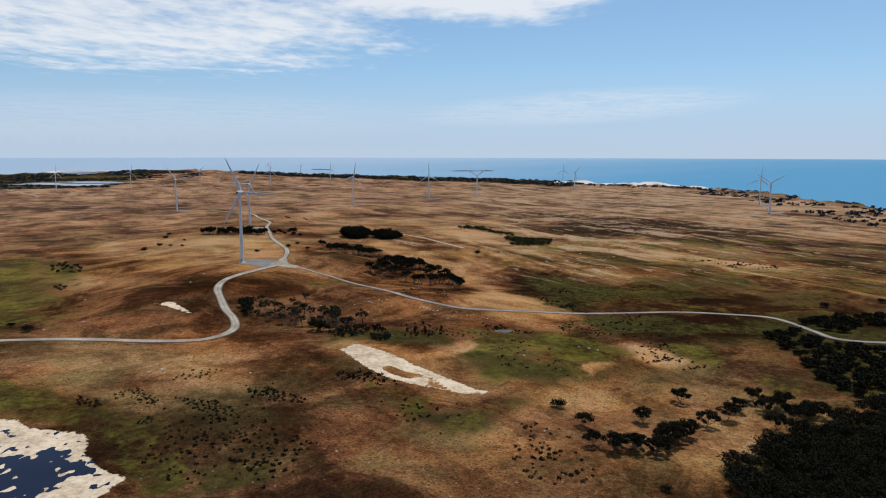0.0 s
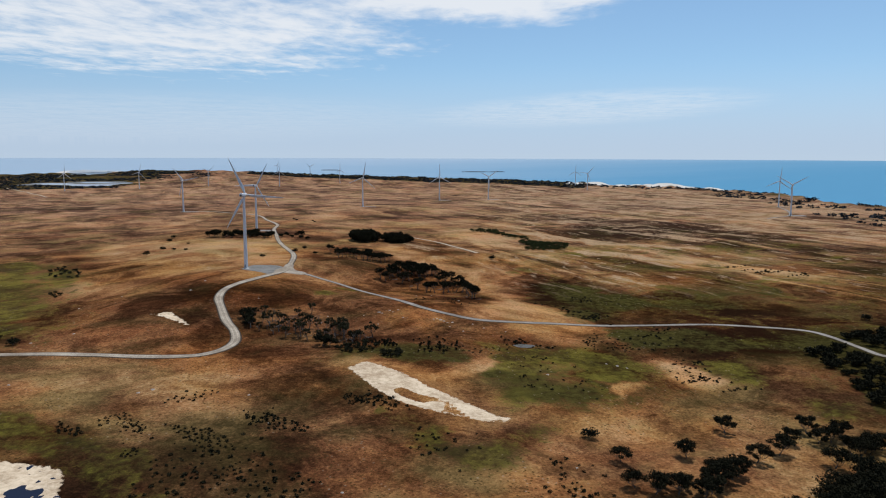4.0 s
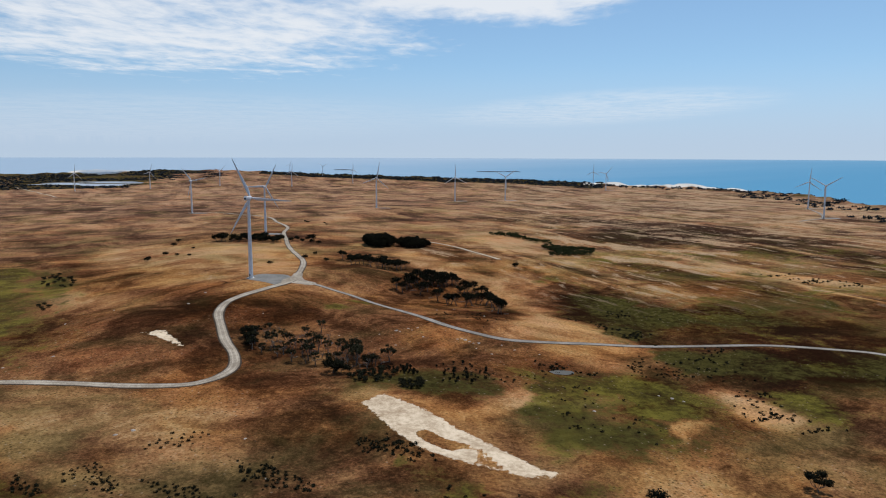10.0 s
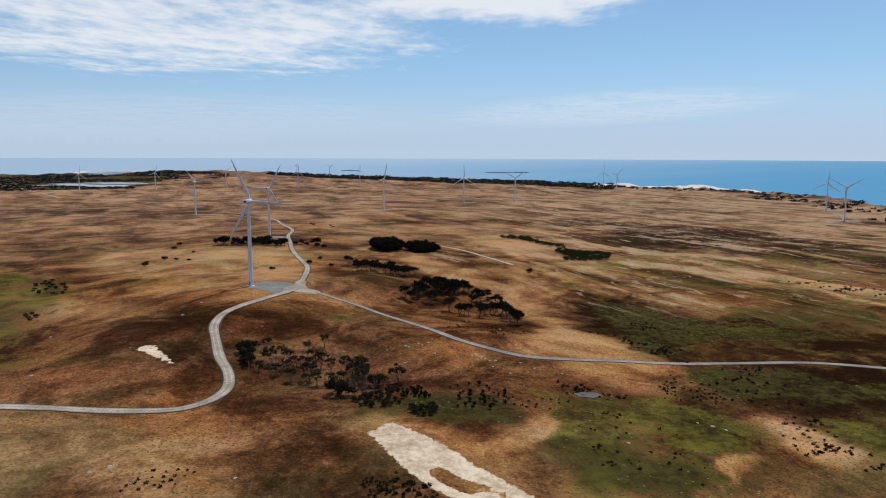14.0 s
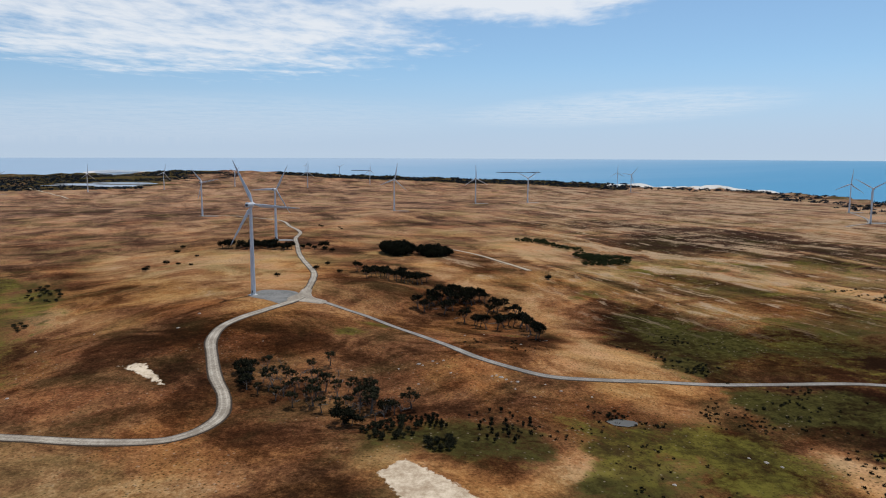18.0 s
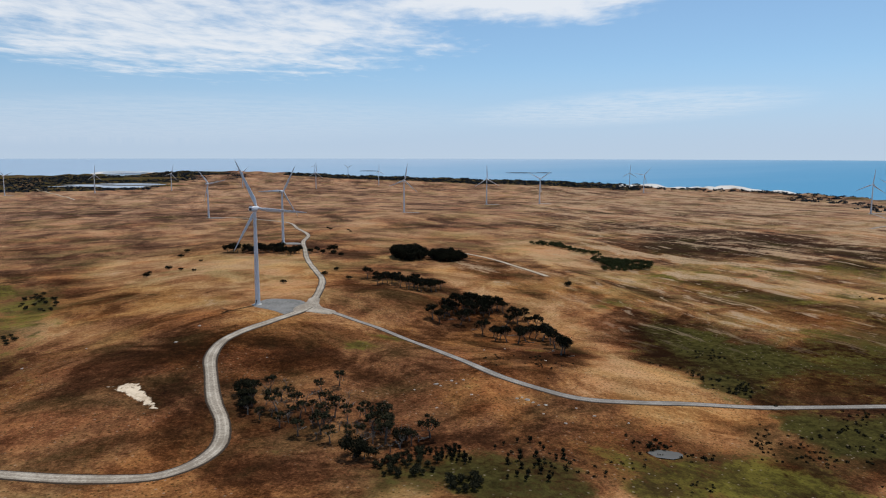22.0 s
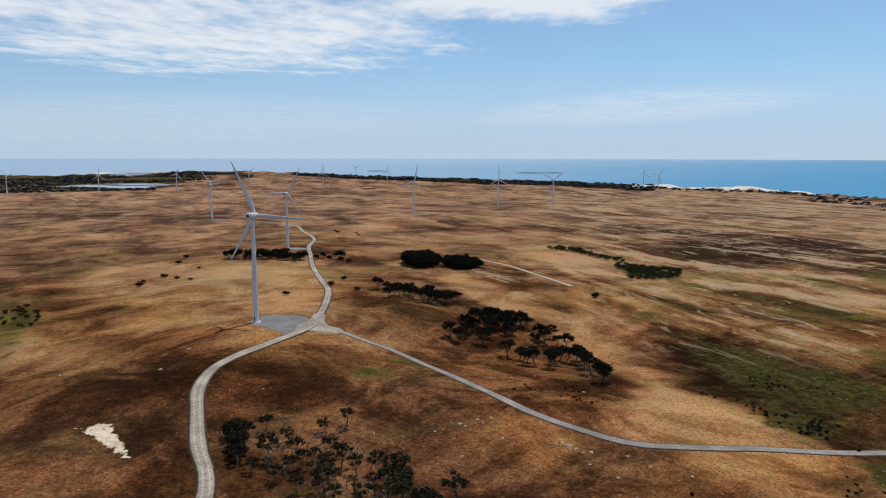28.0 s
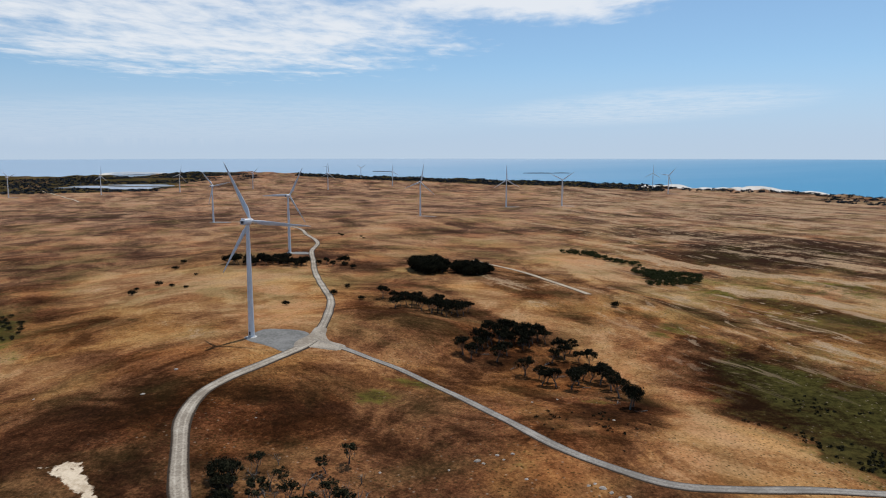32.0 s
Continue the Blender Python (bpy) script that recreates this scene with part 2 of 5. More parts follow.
def make_ground_material():
    m, tree, body, tools = material("dry_grassland")
    node, put, calc, span, mix, grain, move = tools
    where = node("ShaderNodeTexCoord").outputs["Object"]

    def stored(name):
        n = node("ShaderNodeAttribute")
        n.attribute_name = name
        return n.outputs["Fac"]
    turned = move(where, (1, 1, 1), -27)
    streak = move(turned, (1.0, 0.16, 1.0))
    field = grain(turned, 0.0045, 8, 0.6, 0.6)
    lines = grain(streak, 0.022, 9, 0.68, 0.6)
    patch = grain(where, 0.014, 10, 0.66, 0.7)
    tuft = grain(where, 0.18, 8, 0.75, 0.4)
    blade = grain(where, 0.75, 6, 0.75)
    # the broad field tone also mimics cloud shade on the grass
    dry = calc("ADD", calc("ADD", calc("MULTIPLY", field, 0.66), calc("MULTIPLY", lines, stored("streak"))), calc("MULTIPLY", patch, 0.60))
    dry = calc("ADD", calc("ADD", dry, calc("MULTIPLY", tuft, 0.42)), calc("MULTIPLY", blade, 0.42))
    crisp = calc("ADD", calc("MULTIPLY", span(patch, 0.45, 0.54), 0.06), calc("MULTIPLY", span(lines, 0.46, 0.53), calc("MULTIPLY", stored("wind"), 0.06)))
    reach = grain(move(turned, (1.0, 0.35, 1.0)), 0.0075, 10, 0.7, 0.9)
    dry = calc("ADD", calc("ADD", dry, crisp), calc("MULTIPLY", stored("haze_distance"), calc("MULTIPLY", calc("SUBTRACT", span(reach, 0.36, 0.64), 0.5), 0.24)))
    dry = calc("SUBTRACT", calc("ADD", dry, stored("straw")), 0.335)
    dry = calc("ADD", dry, calc("MULTIPLY", stored("ridge"), calc("SUBTRACT", calc("MULTIPLY", lines, 1.35), 0.42)))
    ramp = node("ShaderNodeValToRGB")
    stops = ((0.0, (0.013, 0.0068, 0.004)), (0.22, (0.046, 0.0210, 0.0105)), (0.48, (0.122, 0.058, 0.027)), (0.75, (0.235, 0.124, 0.054)), (1.0, (0.36, 0.232, 0.118)))
    while len(ramp.color_ramp.elements) < len(stops):
        ramp.color_ramp.elements.new(0.5)
    for e, (at, rgb) in zip(ramp.color_ramp.elements, stops):
        e.position, e.color = at, (*rgb, 1)
    # tone contrast widened to hold the deep darks of cloud shade
    put(ramp.inputs[0], span(dry, 0.70, 1.29))
    gold = node("ShaderNodeMix", data_type="RGBA", blend_type="MULTIPLY")
    put(gold.inputs[0], span(grain(where, 0.0075, 6, 0.6, 0.5), 0.42, 0.62)), put(gold.inputs[6], ramp.outputs[0]), put(gold.inputs[7], (1.08, 1.05, 0.84, 1))
    # far grass paled and greyed towards distance haze, put into the colour
    paled = mix(span(dry, 0.72, 1.24), (0.074, 0.043, 0.033, 1), (0.36, 0.232, 0.158, 1))
    colour = mix(calc("MULTIPLY", stored("haze_distance"), 0.6), gold.outputs[2], paled)
    tinge = node("ShaderNodeMix", data_type="RGBA", blend_type="MULTIPLY")
    put(tinge.inputs[0], calc("ADD", calc("MULTIPLY", span(grain(move(where, (1, 1, 1), 70), 0.011, 7, 0.62, 0.6), 0.46, 0.64), 0.5), calc("MULTIPLY", stored("ochre"), 0.5))), put(tinge.inputs[6], colour), put(tinge.inputs[7], (1.15, 0.88, 0.80, 1))
    olive = calc("MULTIPLY", span(grain(move(where, (1, 1, 1), 130), 0.013, 7, 0.64, 0.5), 0.46, 0.66), calc("SUBTRACT", 0.62, calc("MULTIPLY", stored("ochre"), 0.36)))
    colour = mix(olive, tinge.outputs[2], mix(span(dry, 0.7, 1.25), (0.032, 0.026, 0.009, 1), (0.17, 0.128, 0.05, 1)))
    cells = node("ShaderNodeTexVoronoi")
    put(cells.inputs["Vector"], where)
    cells.inputs["Scale"].default_value = 0.8
    pick = node("ShaderNodeSeparateColor")
    put(pick.inputs[0], cells.outputs["Color"])
    speck = node("ShaderNodeMix", data_type="RGBA", blend_type="MULTIPLY")
    tone = node("ShaderNodeCombineColor")
    shade = calc("ADD", 0.80, calc("MULTIPLY", pick.outputs[0], 0.40))
    put(tone.inputs[0], shade), put(tone.inputs[1], shade), put(tone.inputs[2], shade)
    put(speck.inputs[0], 1.0), put(speck.inputs[6], colour), put(speck.inputs[7], tone.outputs[0])
    colour = speck.outputs[2]
    lush = mix(span(calc("ADD", calc("MULTIPLY", grain(where, 0.022, 8, 0.7, 0.5), 0.65), calc("MULTIPLY", tuft, 0.35)), 0.42, 0.64), (0.020, 0.018, 0.007, 1), (0.122, 0.108, 0.020, 1))
    damp = span(calc("ADD", calc("MULTIPLY", stored("green"), 0.9), calc("ADD", calc("MULTIPLY", patch, 3.4), calc("MULTIPLY", tuft, 1.3))), 2.82, 3.5)
    colour = mix(calc("MULTIPLY", damp, 0.9), colour, lush)
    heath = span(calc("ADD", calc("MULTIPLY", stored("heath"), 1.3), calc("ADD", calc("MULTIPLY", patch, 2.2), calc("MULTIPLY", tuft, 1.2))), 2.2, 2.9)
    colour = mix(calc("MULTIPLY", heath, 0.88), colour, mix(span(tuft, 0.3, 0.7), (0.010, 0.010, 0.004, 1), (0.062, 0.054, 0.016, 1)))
    streaky = calc("ADD", calc("MULTIPLY", lines, 0.6), calc("ADD", calc("MULTIPLY", patch, 0.5), calc("MULTIPLY", tuft, 0.22)))
    bald = span(calc("ADD", streaky, stored("bald")), 0.81, 0.87)
    colour = mix(calc("MULTIPLY", bald, 0.7), colour, mix(span(blade, 0.3, 0.7), (0.20, 0.130, 0.076, 1), (0.46, 0.335, 0.215, 1)))
    edge = calc("ADD", stored("sand"), calc("MULTIPLY", calc("SUBTRACT", calc("ADD", grain(where, 0.3, 6, 0.7), calc("MULTIPLY", patch, 0.4)), 0.7), 11.0))
    bare = span(edge, -0.6, 0.9)
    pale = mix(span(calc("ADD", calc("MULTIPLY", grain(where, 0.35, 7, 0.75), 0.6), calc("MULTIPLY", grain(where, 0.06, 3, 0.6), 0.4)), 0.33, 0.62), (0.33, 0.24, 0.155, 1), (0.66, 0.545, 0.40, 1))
    pale = mix(span(stored("haze_distance"), 0.75, 0.95), pale, (0.62, 0.58, 0.52, 1))
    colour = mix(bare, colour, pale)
    stone = node("ShaderNodeTexVoronoi")
    put(stone.inputs["Vector"], where)
    stone.inputs["Scale"].default_value = 0.22
    fleck = calc("MULTIPLY", span(stone.outputs["Distance"], 0.16, 0.09), span(patch, 0.45, 0.6))
    colour = mix(calc("MULTIPLY", fleck, 0.5), colour, (0.32, 0.25, 0.18, 1))
    clump = node("ShaderNodeTexVoronoi")
    put(clump.inputs["Vector"], where)
    clump.inputs["Scale"].default_value = 0.42
    tussock = calc("MULTIPLY", span(clump.outputs["Distance"], 0.34, 0.14), span(calc("ADD", patch, calc("MULTIPLY", tuft, 0.5)), 0.62, 0.85))
    colour = mix(calc("MULTIPLY", calc("MULTIPLY", tussock, 0.8), calc("SUBTRACT", 1.0, bare)), colour, (0.030, 0.022, 0.008, 1))
    # wind-drawn streaks: burnt and bared lines over the open plain
    drawn = grain(move(turned, (1.0, 0.26, 1.0)), 0.05, 9, 0.66, 1.6)
    reach = calc("MULTIPLY", stored("wind"), calc("SUBTRACT", 1.0, bare))
    colour = mix(calc("MULTIPLY", calc("MULTIPLY", span(drawn, 0.45, 0.37), 0.45), reach), colour, mix(span(tuft, 0.35, 0.65), (0.026, 0.017, 0.010, 1), (0.062, 0.044, 0.020, 1)))
    colour = mix(calc("MULTIPLY", calc("MULTIPLY", span(drawn, 0.57, 0.62), 0.6), reach), colour, mix(span(blade, 0.3, 0.7), (0.25, 0.168, 0.10, 1), (0.46, 0.34, 0.225, 1)))
    put(body.inputs["Base Color"], colour)
    body.inputs["Roughness"].default_value = 1.0
    body.inputs["Specular IOR Level"].default_value = 0.0
    relief(tools, body, calc("ADD", calc("MULTIPLY", tuft, 0.8), calc("MULTIPLY", blade, 0.5)), 0.45, 1.0)
    return m


def plain_material(name, dark, light, scale, rough=0.8, bump=0.3, depth=0.1, metal=0.0, spec=0.4):
    """A two-tone grained surface."""
    m, tree, body, tools = material(name)
    node, put, calc, span, mix, grain, move = tools
    where = node("ShaderNodeTexCoord").outputs["Object"]
    fine, coarse = grain(where, scale, 6, 0.65), grain(where, scale * 0.12, 4, 0.55)
    tone = span(calc("ADD", calc("MULTIPLY", fine, 0.55), calc("MULTIPLY", coarse, 0.45)), 0.35, 0.65)
    one = node("ShaderNodeObjectInfo").outputs["Random"]
    tone = calc("ADD", tone, calc("MULTIPLY", calc("SUBTRACT", one, 0.5), 0.4), clamp=True)
    put(body.inputs["Base Color"], mix(tone, (*dark, 1), (*light, 1)))
    body.inputs["Roughness"].default_value, body.inputs["Metallic"].default_value = rough, metal
    body.inputs["Specular IOR Level"].default_value = spec
    if bump:
        relief(tools, body, fine, bump, depth)
    return m


def make_leaf_material(name, dark, light):
    m, tree, body, tools = material(name)
    node, put, calc, span, mix, grain, move = tools
    where = node("ShaderNodeTexCoord").outputs["Object"]
    one = node("ShaderNodeObjectInfo").outputs["Random"]
    isle = node("ShaderNodeNewGeometry").outputs["Random Per Island"]
    tone = calc("ADD", calc("MULTIPLY", isle, 0.45), calc("ADD", calc("MULTIPLY", one, 0.3), calc("MULTIPLY", grain(where, 0.6, 3), 0.3)), clamp=True)
    put(body.inputs["Base Color"], mix(tone, (*dark, 1), (*light, 1)))
    body.inputs["Roughness"].default_value = 0.9
    body.inputs["Specular IOR Level"].default_value = 0.05
    return m


def make_road_material(name, dark, light):
    m, tree, body, tools = material(name)
    node, put, calc, span, mix, grain, move = tools
    where = node("ShaderNodeTexCoord").outputs["Object"]
    n = node("ShaderNodeAttribute")
    n.attribute_name = "across"
    side = calc("ABSOLUTE", n.outputs["Fac"])
    rut = span(calc("ABSOLUTE", calc("SUBTRACT", side, 0.38)), 0.0, 0.2)
    worn = calc("MULTIPLY", rut, 0.45)
    fine, coarse = grain(where, 0.8, 6, 0.7), grain(where, 0.06, 4, 0.55)
    tone = calc("ADD", span(calc("ADD", calc("MULTIPLY", fine, 0.6), calc("MULTIPLY", coarse, 0.5)), 0.4, 0.7), calc("SUBTRACT", 0.12, calc("MULTIPLY", worn, 0.95)), clamp=True)
    colour = mix(tone, (*dark, 1), (*light, 1))
    verge = span(calc("ADD", side, calc("MULTIPLY", fine, 0.5)), 1.0, 1.22)
    put(body.inputs["Base Color"], mix(verge, colour, (0.034, 0.022, 0.013, 1)))
    body.inputs["Roughness"].default_value = 0.92
    body.inputs["Specular IOR Level"].default_value = 0.2
    relief(tools, body, fine, 0.4, 0.15)
    return m


def make_water_material(name, deep, rough, wave, scale):
    m, tree, body, tools = material(name)
    node, put, calc, span, mix, grain, move = tools
    where = node("ShaderNodeTexCoord").outputs["Object"]
    drift = grain(move(where, (0.3, 1.0, 1.0), 8), scale * 0.05, 5, 0.55, 0.4)
    put(body.inputs["Base Color"], mix(span(drift, 0.35, 0.65), (*deep, 1), (*[c * 1.5 for c in deep], 1)))
    body.inputs["Roughness"].default_value = rough
    body.inputs["IOR"].default_value = 1.33
    body.inputs["Specular IOR Level"].default_value = 0.22
    relief(tools, body, grain(where, scale, 4, 0.6), wave, 0.6)
    return m


def make_sea_material():
    m, tree, body, tools = material("sea_water")
    node, put, calc, span, mix, grain, move = tools
    where = node("ShaderNodeTexCoord").outputs["Object"]
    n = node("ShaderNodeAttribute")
    n.attribute_name = "sky_sheen"
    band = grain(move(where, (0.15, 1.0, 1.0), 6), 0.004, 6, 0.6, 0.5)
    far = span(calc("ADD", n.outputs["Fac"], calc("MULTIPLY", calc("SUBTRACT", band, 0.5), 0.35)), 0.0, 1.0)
    # paler far base colour stands in for sky sheen and haze
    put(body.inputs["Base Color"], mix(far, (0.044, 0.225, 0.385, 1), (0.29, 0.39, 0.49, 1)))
    body.inputs["Roughness"].default_value = 0.6
    body.inputs["Specular IOR Level"].default_value = 0.2
    return m


GROUND = make_ground_material()
SEA = make_sea_material()
LAKE = make_water_material("lake_water", (0.007, 0.008, 0.018), 0.08, 0.05, 0.5)
POND = make_water_material("pond_water", (0.085, 0.082, 0.074), 0.65, 0.2, 0.5)
LAGOON = make_water_material("lagoon_water", (0.22, 0.24, 0.27), 0.25, 0.1, 0.05)
INLET = make_water_material("inlet_water", (0.17, 0.22, 0.27), 0.3, 0.1, 0.05)
ROAD = make_road_material("pale_gravel", (0.215, 0.178, 0.135), (0.46, 0.405, 0.325))
GREY_ROAD = make_road_material("grey_gravel", (0.17, 0.152, 0.13), (0.33, 0.30, 0.26))
SANDY_ROAD = make_road_material("sandy_track", (0.30, 0.235, 0.16), (0.48, 0.40, 0.29))
PAD = plain_material("crushed_stone", (0.102, 0.098, 0.088), (0.205, 0.197, 0.180), 0.5, 0.92, 0.4, 0.1)
STEEL = plain_material("painted_steel", (0.60, 0.61, 0.62), (0.74, 0.745, 0.75), 0.35, 0.42, 0.0)
BLADE = plain_material("blade_shell", (0.55, 0.56, 0.58), (0.68, 0.69, 0.70), 0.3, 0.4, 0.0)
DARK_METAL = plain_material("dark_vent_metal", (0.02, 0.02, 0.022), (0.05, 0.05, 0.055), 2.0, 0.5, 0.0)
CONCRETE = plain_material("concrete", (0.38, 0.37, 0.35), (0.55, 0.54, 0.51), 1.2, 0.9, 0.3, 0.02)
BARK = plain_material("grey_bark", (0.055, 0.045, 0.038), (0.15, 0.125, 0.105), 1.5, 0.9, 0.5, 0.05)
DEAD_WOOD = plain_material("bleached_wood", (0.07, 0.058, 0.048), (0.19, 0.165, 0.14), 1.5, 0.9, 0.4, 0.05)
# near-black leaf colour takes in cloud shade and backlit crowns
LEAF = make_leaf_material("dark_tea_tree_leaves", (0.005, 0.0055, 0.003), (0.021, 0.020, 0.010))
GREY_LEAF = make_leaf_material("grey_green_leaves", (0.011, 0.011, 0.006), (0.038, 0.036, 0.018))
# blue-grey base colour carries the distance haze over the far scrub
COAST_LEAF = make_leaf_material("haze_grey_scrub_leaves", (0.013, 0.017, 0.021), (0.036, 0.043, 0.050))
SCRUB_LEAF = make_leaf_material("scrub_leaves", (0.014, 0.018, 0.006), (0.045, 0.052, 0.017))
STONE = plain_material("pale_granite", (0.22, 0.185, 0.15), (0.44, 0.39, 0.33), 0.9, 0.9, 0.6, 0.2)


# ---- building helpers ----
def mesh_from(name, verts, faces, mat, smooth=False):
    me = bpy.data.meshes.new(name)
    me.from_pydata([tuple(v) for v in verts], [], faces)
    me.materials.append(mat)
    if smooth:
        me.shade_smooth()
    return me


def part(name, me, parent, label=""):
    ob = new(name, me)
    ob.parent = parent
    if label:
        ob["label"] = label
    return ob


def grid_mesh(name, px, py, pz, mat):
    """A sheet from rows and columns of places."""
    rows, cols = px.shape
    me = bpy.data.meshes.new(name)
    me.vertices.add(rows * cols)
    me.vertices.foreach_set("co", np.stack([px, py, pz], -1).astype(np.float32).ravel())
    i = np.arange(rows * cols).reshape(rows, cols)
    quads = np.stack([i[:-1, :-1], i[:-1, 1:], i[1:, 1:], i[1:, :-1]], -1).reshape(-1, 4)
    me.loops.add(quads.size)
    me.loops.foreach_set("vertex_index", quads.ravel().astype(np.int32))
    me.polygons.add(len(quads))
    me.polygons.foreach_set("loop_start", np.arange(0, quads.size, 4, dtype=np.int32))
    me.update(calc_edges=True)
    me.materials.append(mat)
    me.shade_smooth()
    return me


def put_values(me, name, values):
    me.attributes.new(name, "FLOAT", "POINT").data.foreach_set("value", np.asarray(values, np.float32).ravel())


def blob(x, y, cx, cy, rx, ry, turn=0.0):
    c, s = math.cos(radians(turn)), math.sin(radians(turn))
    a, b = ((x - cx) * c + (y - cy) * s) / rx, ((y - cy) * c - (x - cx) * s) / ry
    return np.exp(-(a * a + b * b))


# ---- the land ----
SAND_FLAT = [(158, -313), (169, -300), (178, -306), (193, -320), (205, -332), (211, -343), (221, -351), (235, -365), (245, -375), (253, -383), (261, -384), (252, -391), (242, -390), (230, -385), (217, -380), (207, -374), (196, -367), (186, -357), (178, -347), (169, -330)]
SAND_HOLE = [(192, -348), (197, -347), (206, -356), (219, -362), (210, -367), (203, -363), (195, -356)]
SCRAPE = [(-25, -190), (-17, -191), (-14, -184), (-8, -184), (-1, -194), (9, -203), (20, -216), (14, -215), (8, -210), (0, -204), (-8, -199)]
GREENS = [
    ([(204, -411), (212, -396), (227, -394), (225, -409), (229, -419), (243, -417), (255, -394), (271, -388), (284, -393), (273, -410), (263, -427), (236, -444), (213, -432), (207, -421)], 12),
    ([(259, -281), (298, -236), (334, -216), (360, -230), (364, -271), (350, -310), (313, -339), (286, -347), (262, -370), (248, -351)], 22),
    ([(402, -244), (442, -236), (449, -275), (434, -302), (418, -289)], 20),
    ([(-70, -385), (-9, -398), (19, -407), (55, -427), (69, -438), (51, -439), (21, -427), (-60, -415)], 9),
    ([(446, -321), (481, -322), (482, -350), (455, -360), (444, -344)], 16),
    ([(-330, 60), (-245, 42), (-191, -9), (-134, -146), (-94, -252), (-150, -266), (-330, -100)], 45),
    ([(50, -440), (75, -455), (95, -490), (105, -505), (92, -502), (60, -462)], 7),
]


def make_land():
    q = [-3600.0]
    while q[-1] < 380:
        q.append(q[-1] + max(25.0, (380 - q[-1]) * 0.06))
    while q[-1] < 12500:
        q.append(q[-1] + max(2.0, 0.0049 * q[-1]))
    u = list(np.linspace(-0.85, 0.75, 560))
    step = 0.004
    while u[-1] < 7:
        step *= 1.2
        u.append(u[-1] + step)
        u.insert(0, u[0] - step)
    q, u = np.array(q), np.array(u)
    x = 240 + u[None, :] * np.maximum(q, 380)[:, None]
    y = np.repeat(-1150 + q[:, None], len(u), 1)
    z = height(x, y)
    px, py, pz, k = draw_in(x, y, z)
    me = grid_mesh("ground", px, py, pz, GROUND)
    wob = 5 * np.sin(x * 0.11 + np.sin(y * 0.07)) * np.sin(y * 0.13)
    sand = in_shape(x, y, SAND_FLAT)
    sand = np.minimum(sand, -in_shape(x, y, SAND_HOLE) * 1.6 - 1.2) * 1.5
    sand = np.maximum(sand, np.minimum(in_shape(x, y, SCRAPE) * 1.8, 2.0))
    lake = in_shape(x, y, LAKE_SHORE)
    sand = np.maximum(sand, np.where(z > LAKE_LEVEL - 0.4, lake * 1.6, -5))
    d = np.hypot(x - MID[0], y - MID[1])
    gap = shore_gap(x, y)
    slope = (x - MID[0]) / np.maximum(y - MID[1], 1)
    beach = np.where((slope > 0.17) & (slope < 0.41), 330, np.where(slope > 0.0, 60, 25)) + 40 * np.sin(slope * 150)
    sand = np.maximum(sand, np.clip((beach - gap) / 12, -30, 14))
    sand = np.maximum(sand, -30)
    green = np.zeros_like(x)
    for shape, soft in GREENS:
        green = np.maximum(green, 1.25 * np.clip(in_shape(x, y, shape) / (soft * 1.9) + 0.66, 0, 1))
    green = np.maximum(green, 0.6 * blob(x, y, 560, 280, 330, 110, -50))
    for gx, gy, gr, gt, gh in ((170, -266, 48, 20, 0.9), (118, -48, 26, 13, 1.2), (100, -82, 22, 18, 1.15), (92, -252, 20, 12, 0.75), (300, -246, 60, 26, 0.95), (415, 90, 60, 40, 0.7), (430, 330, 90, 60, 0.7), (330, -300, 70, 40, 0.9), (470, -300, 50, 40, 0.8), (-60, 330, 60, 25, 0.55), (230, -60, 14, 7, 0.7)):
        green = np.maximum(green, gh * blob(x, y, gx, gy, gr, gt))
    straw = 0.10 * blob(x, y, 10, -345, 120, 35) + 0.22 * blob(x, y, 395, -275, 18, 42, 30) + 0.10 * blob(x, y, 330, -440, 90, 40)
    straw = straw + 0.22 * blob(x, y, 310, 470, 60, 330, 22) + 0.14 * blob(x, y, 520, 330, 50, 260, 32) + 0.10 * blob(x, y, 700, 100, 60, 300, 35)
    straw = straw + 0.16 * blob(x, y, 310, -165, 75, 28, -5) + 0.12 * blob(x, y, -60, 330, 130, 60) + 0.10 * blob(x, y, 0, 60, 90, 60)
    straw = straw + 0.10 * blob(x, y, 230, -340, 60, 18, -30) + 0.12 * blob(x, y, 258, -300, 25, 14, 30)
    straw = straw - 0.06 * blob(x, y, -30, -120, 70, 35) - 0.08 * blob(x, y, 90, -130, 80, 50) - 0.02 * blob(x, y, 180, -430, 70, 50)
    # the distance term lightens the far plain, as haze does
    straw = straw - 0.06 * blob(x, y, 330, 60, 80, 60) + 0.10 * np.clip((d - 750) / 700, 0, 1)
    # darker patches, with cloud shade put into the grass tone
    straw = straw - 0.12 * blob(x, y, 420, -20, 130, 60, -30) - 0.16 * blob(x, y, 600, 600, 200, 120, -50) - 0.03 * blob(x, y, -420, 420, 230, 200) - 0.2 * blob(x, y, 500, -190, 90, 40) - 0.12 * blob(x, y, -700, 1250, 350, 200)
    ridge = ridge_at(x, y)
    straw = straw + 0.05 * ridge
    heath = np.clip(1.15 * blob(x, y, 560, -240, 90, 110), 0, 0.9)
    # ground darkened within the outline of the dense wood
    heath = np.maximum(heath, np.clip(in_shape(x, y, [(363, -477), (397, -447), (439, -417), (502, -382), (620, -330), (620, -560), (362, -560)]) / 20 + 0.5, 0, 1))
    heath = np.maximum(heath, 0.35 * blob(x, y, 190, -250, 60, 22, -10))
    heath = np.maximum(heath, 0.55 * blob(x, y, 365, -85, 50, 14, -35))
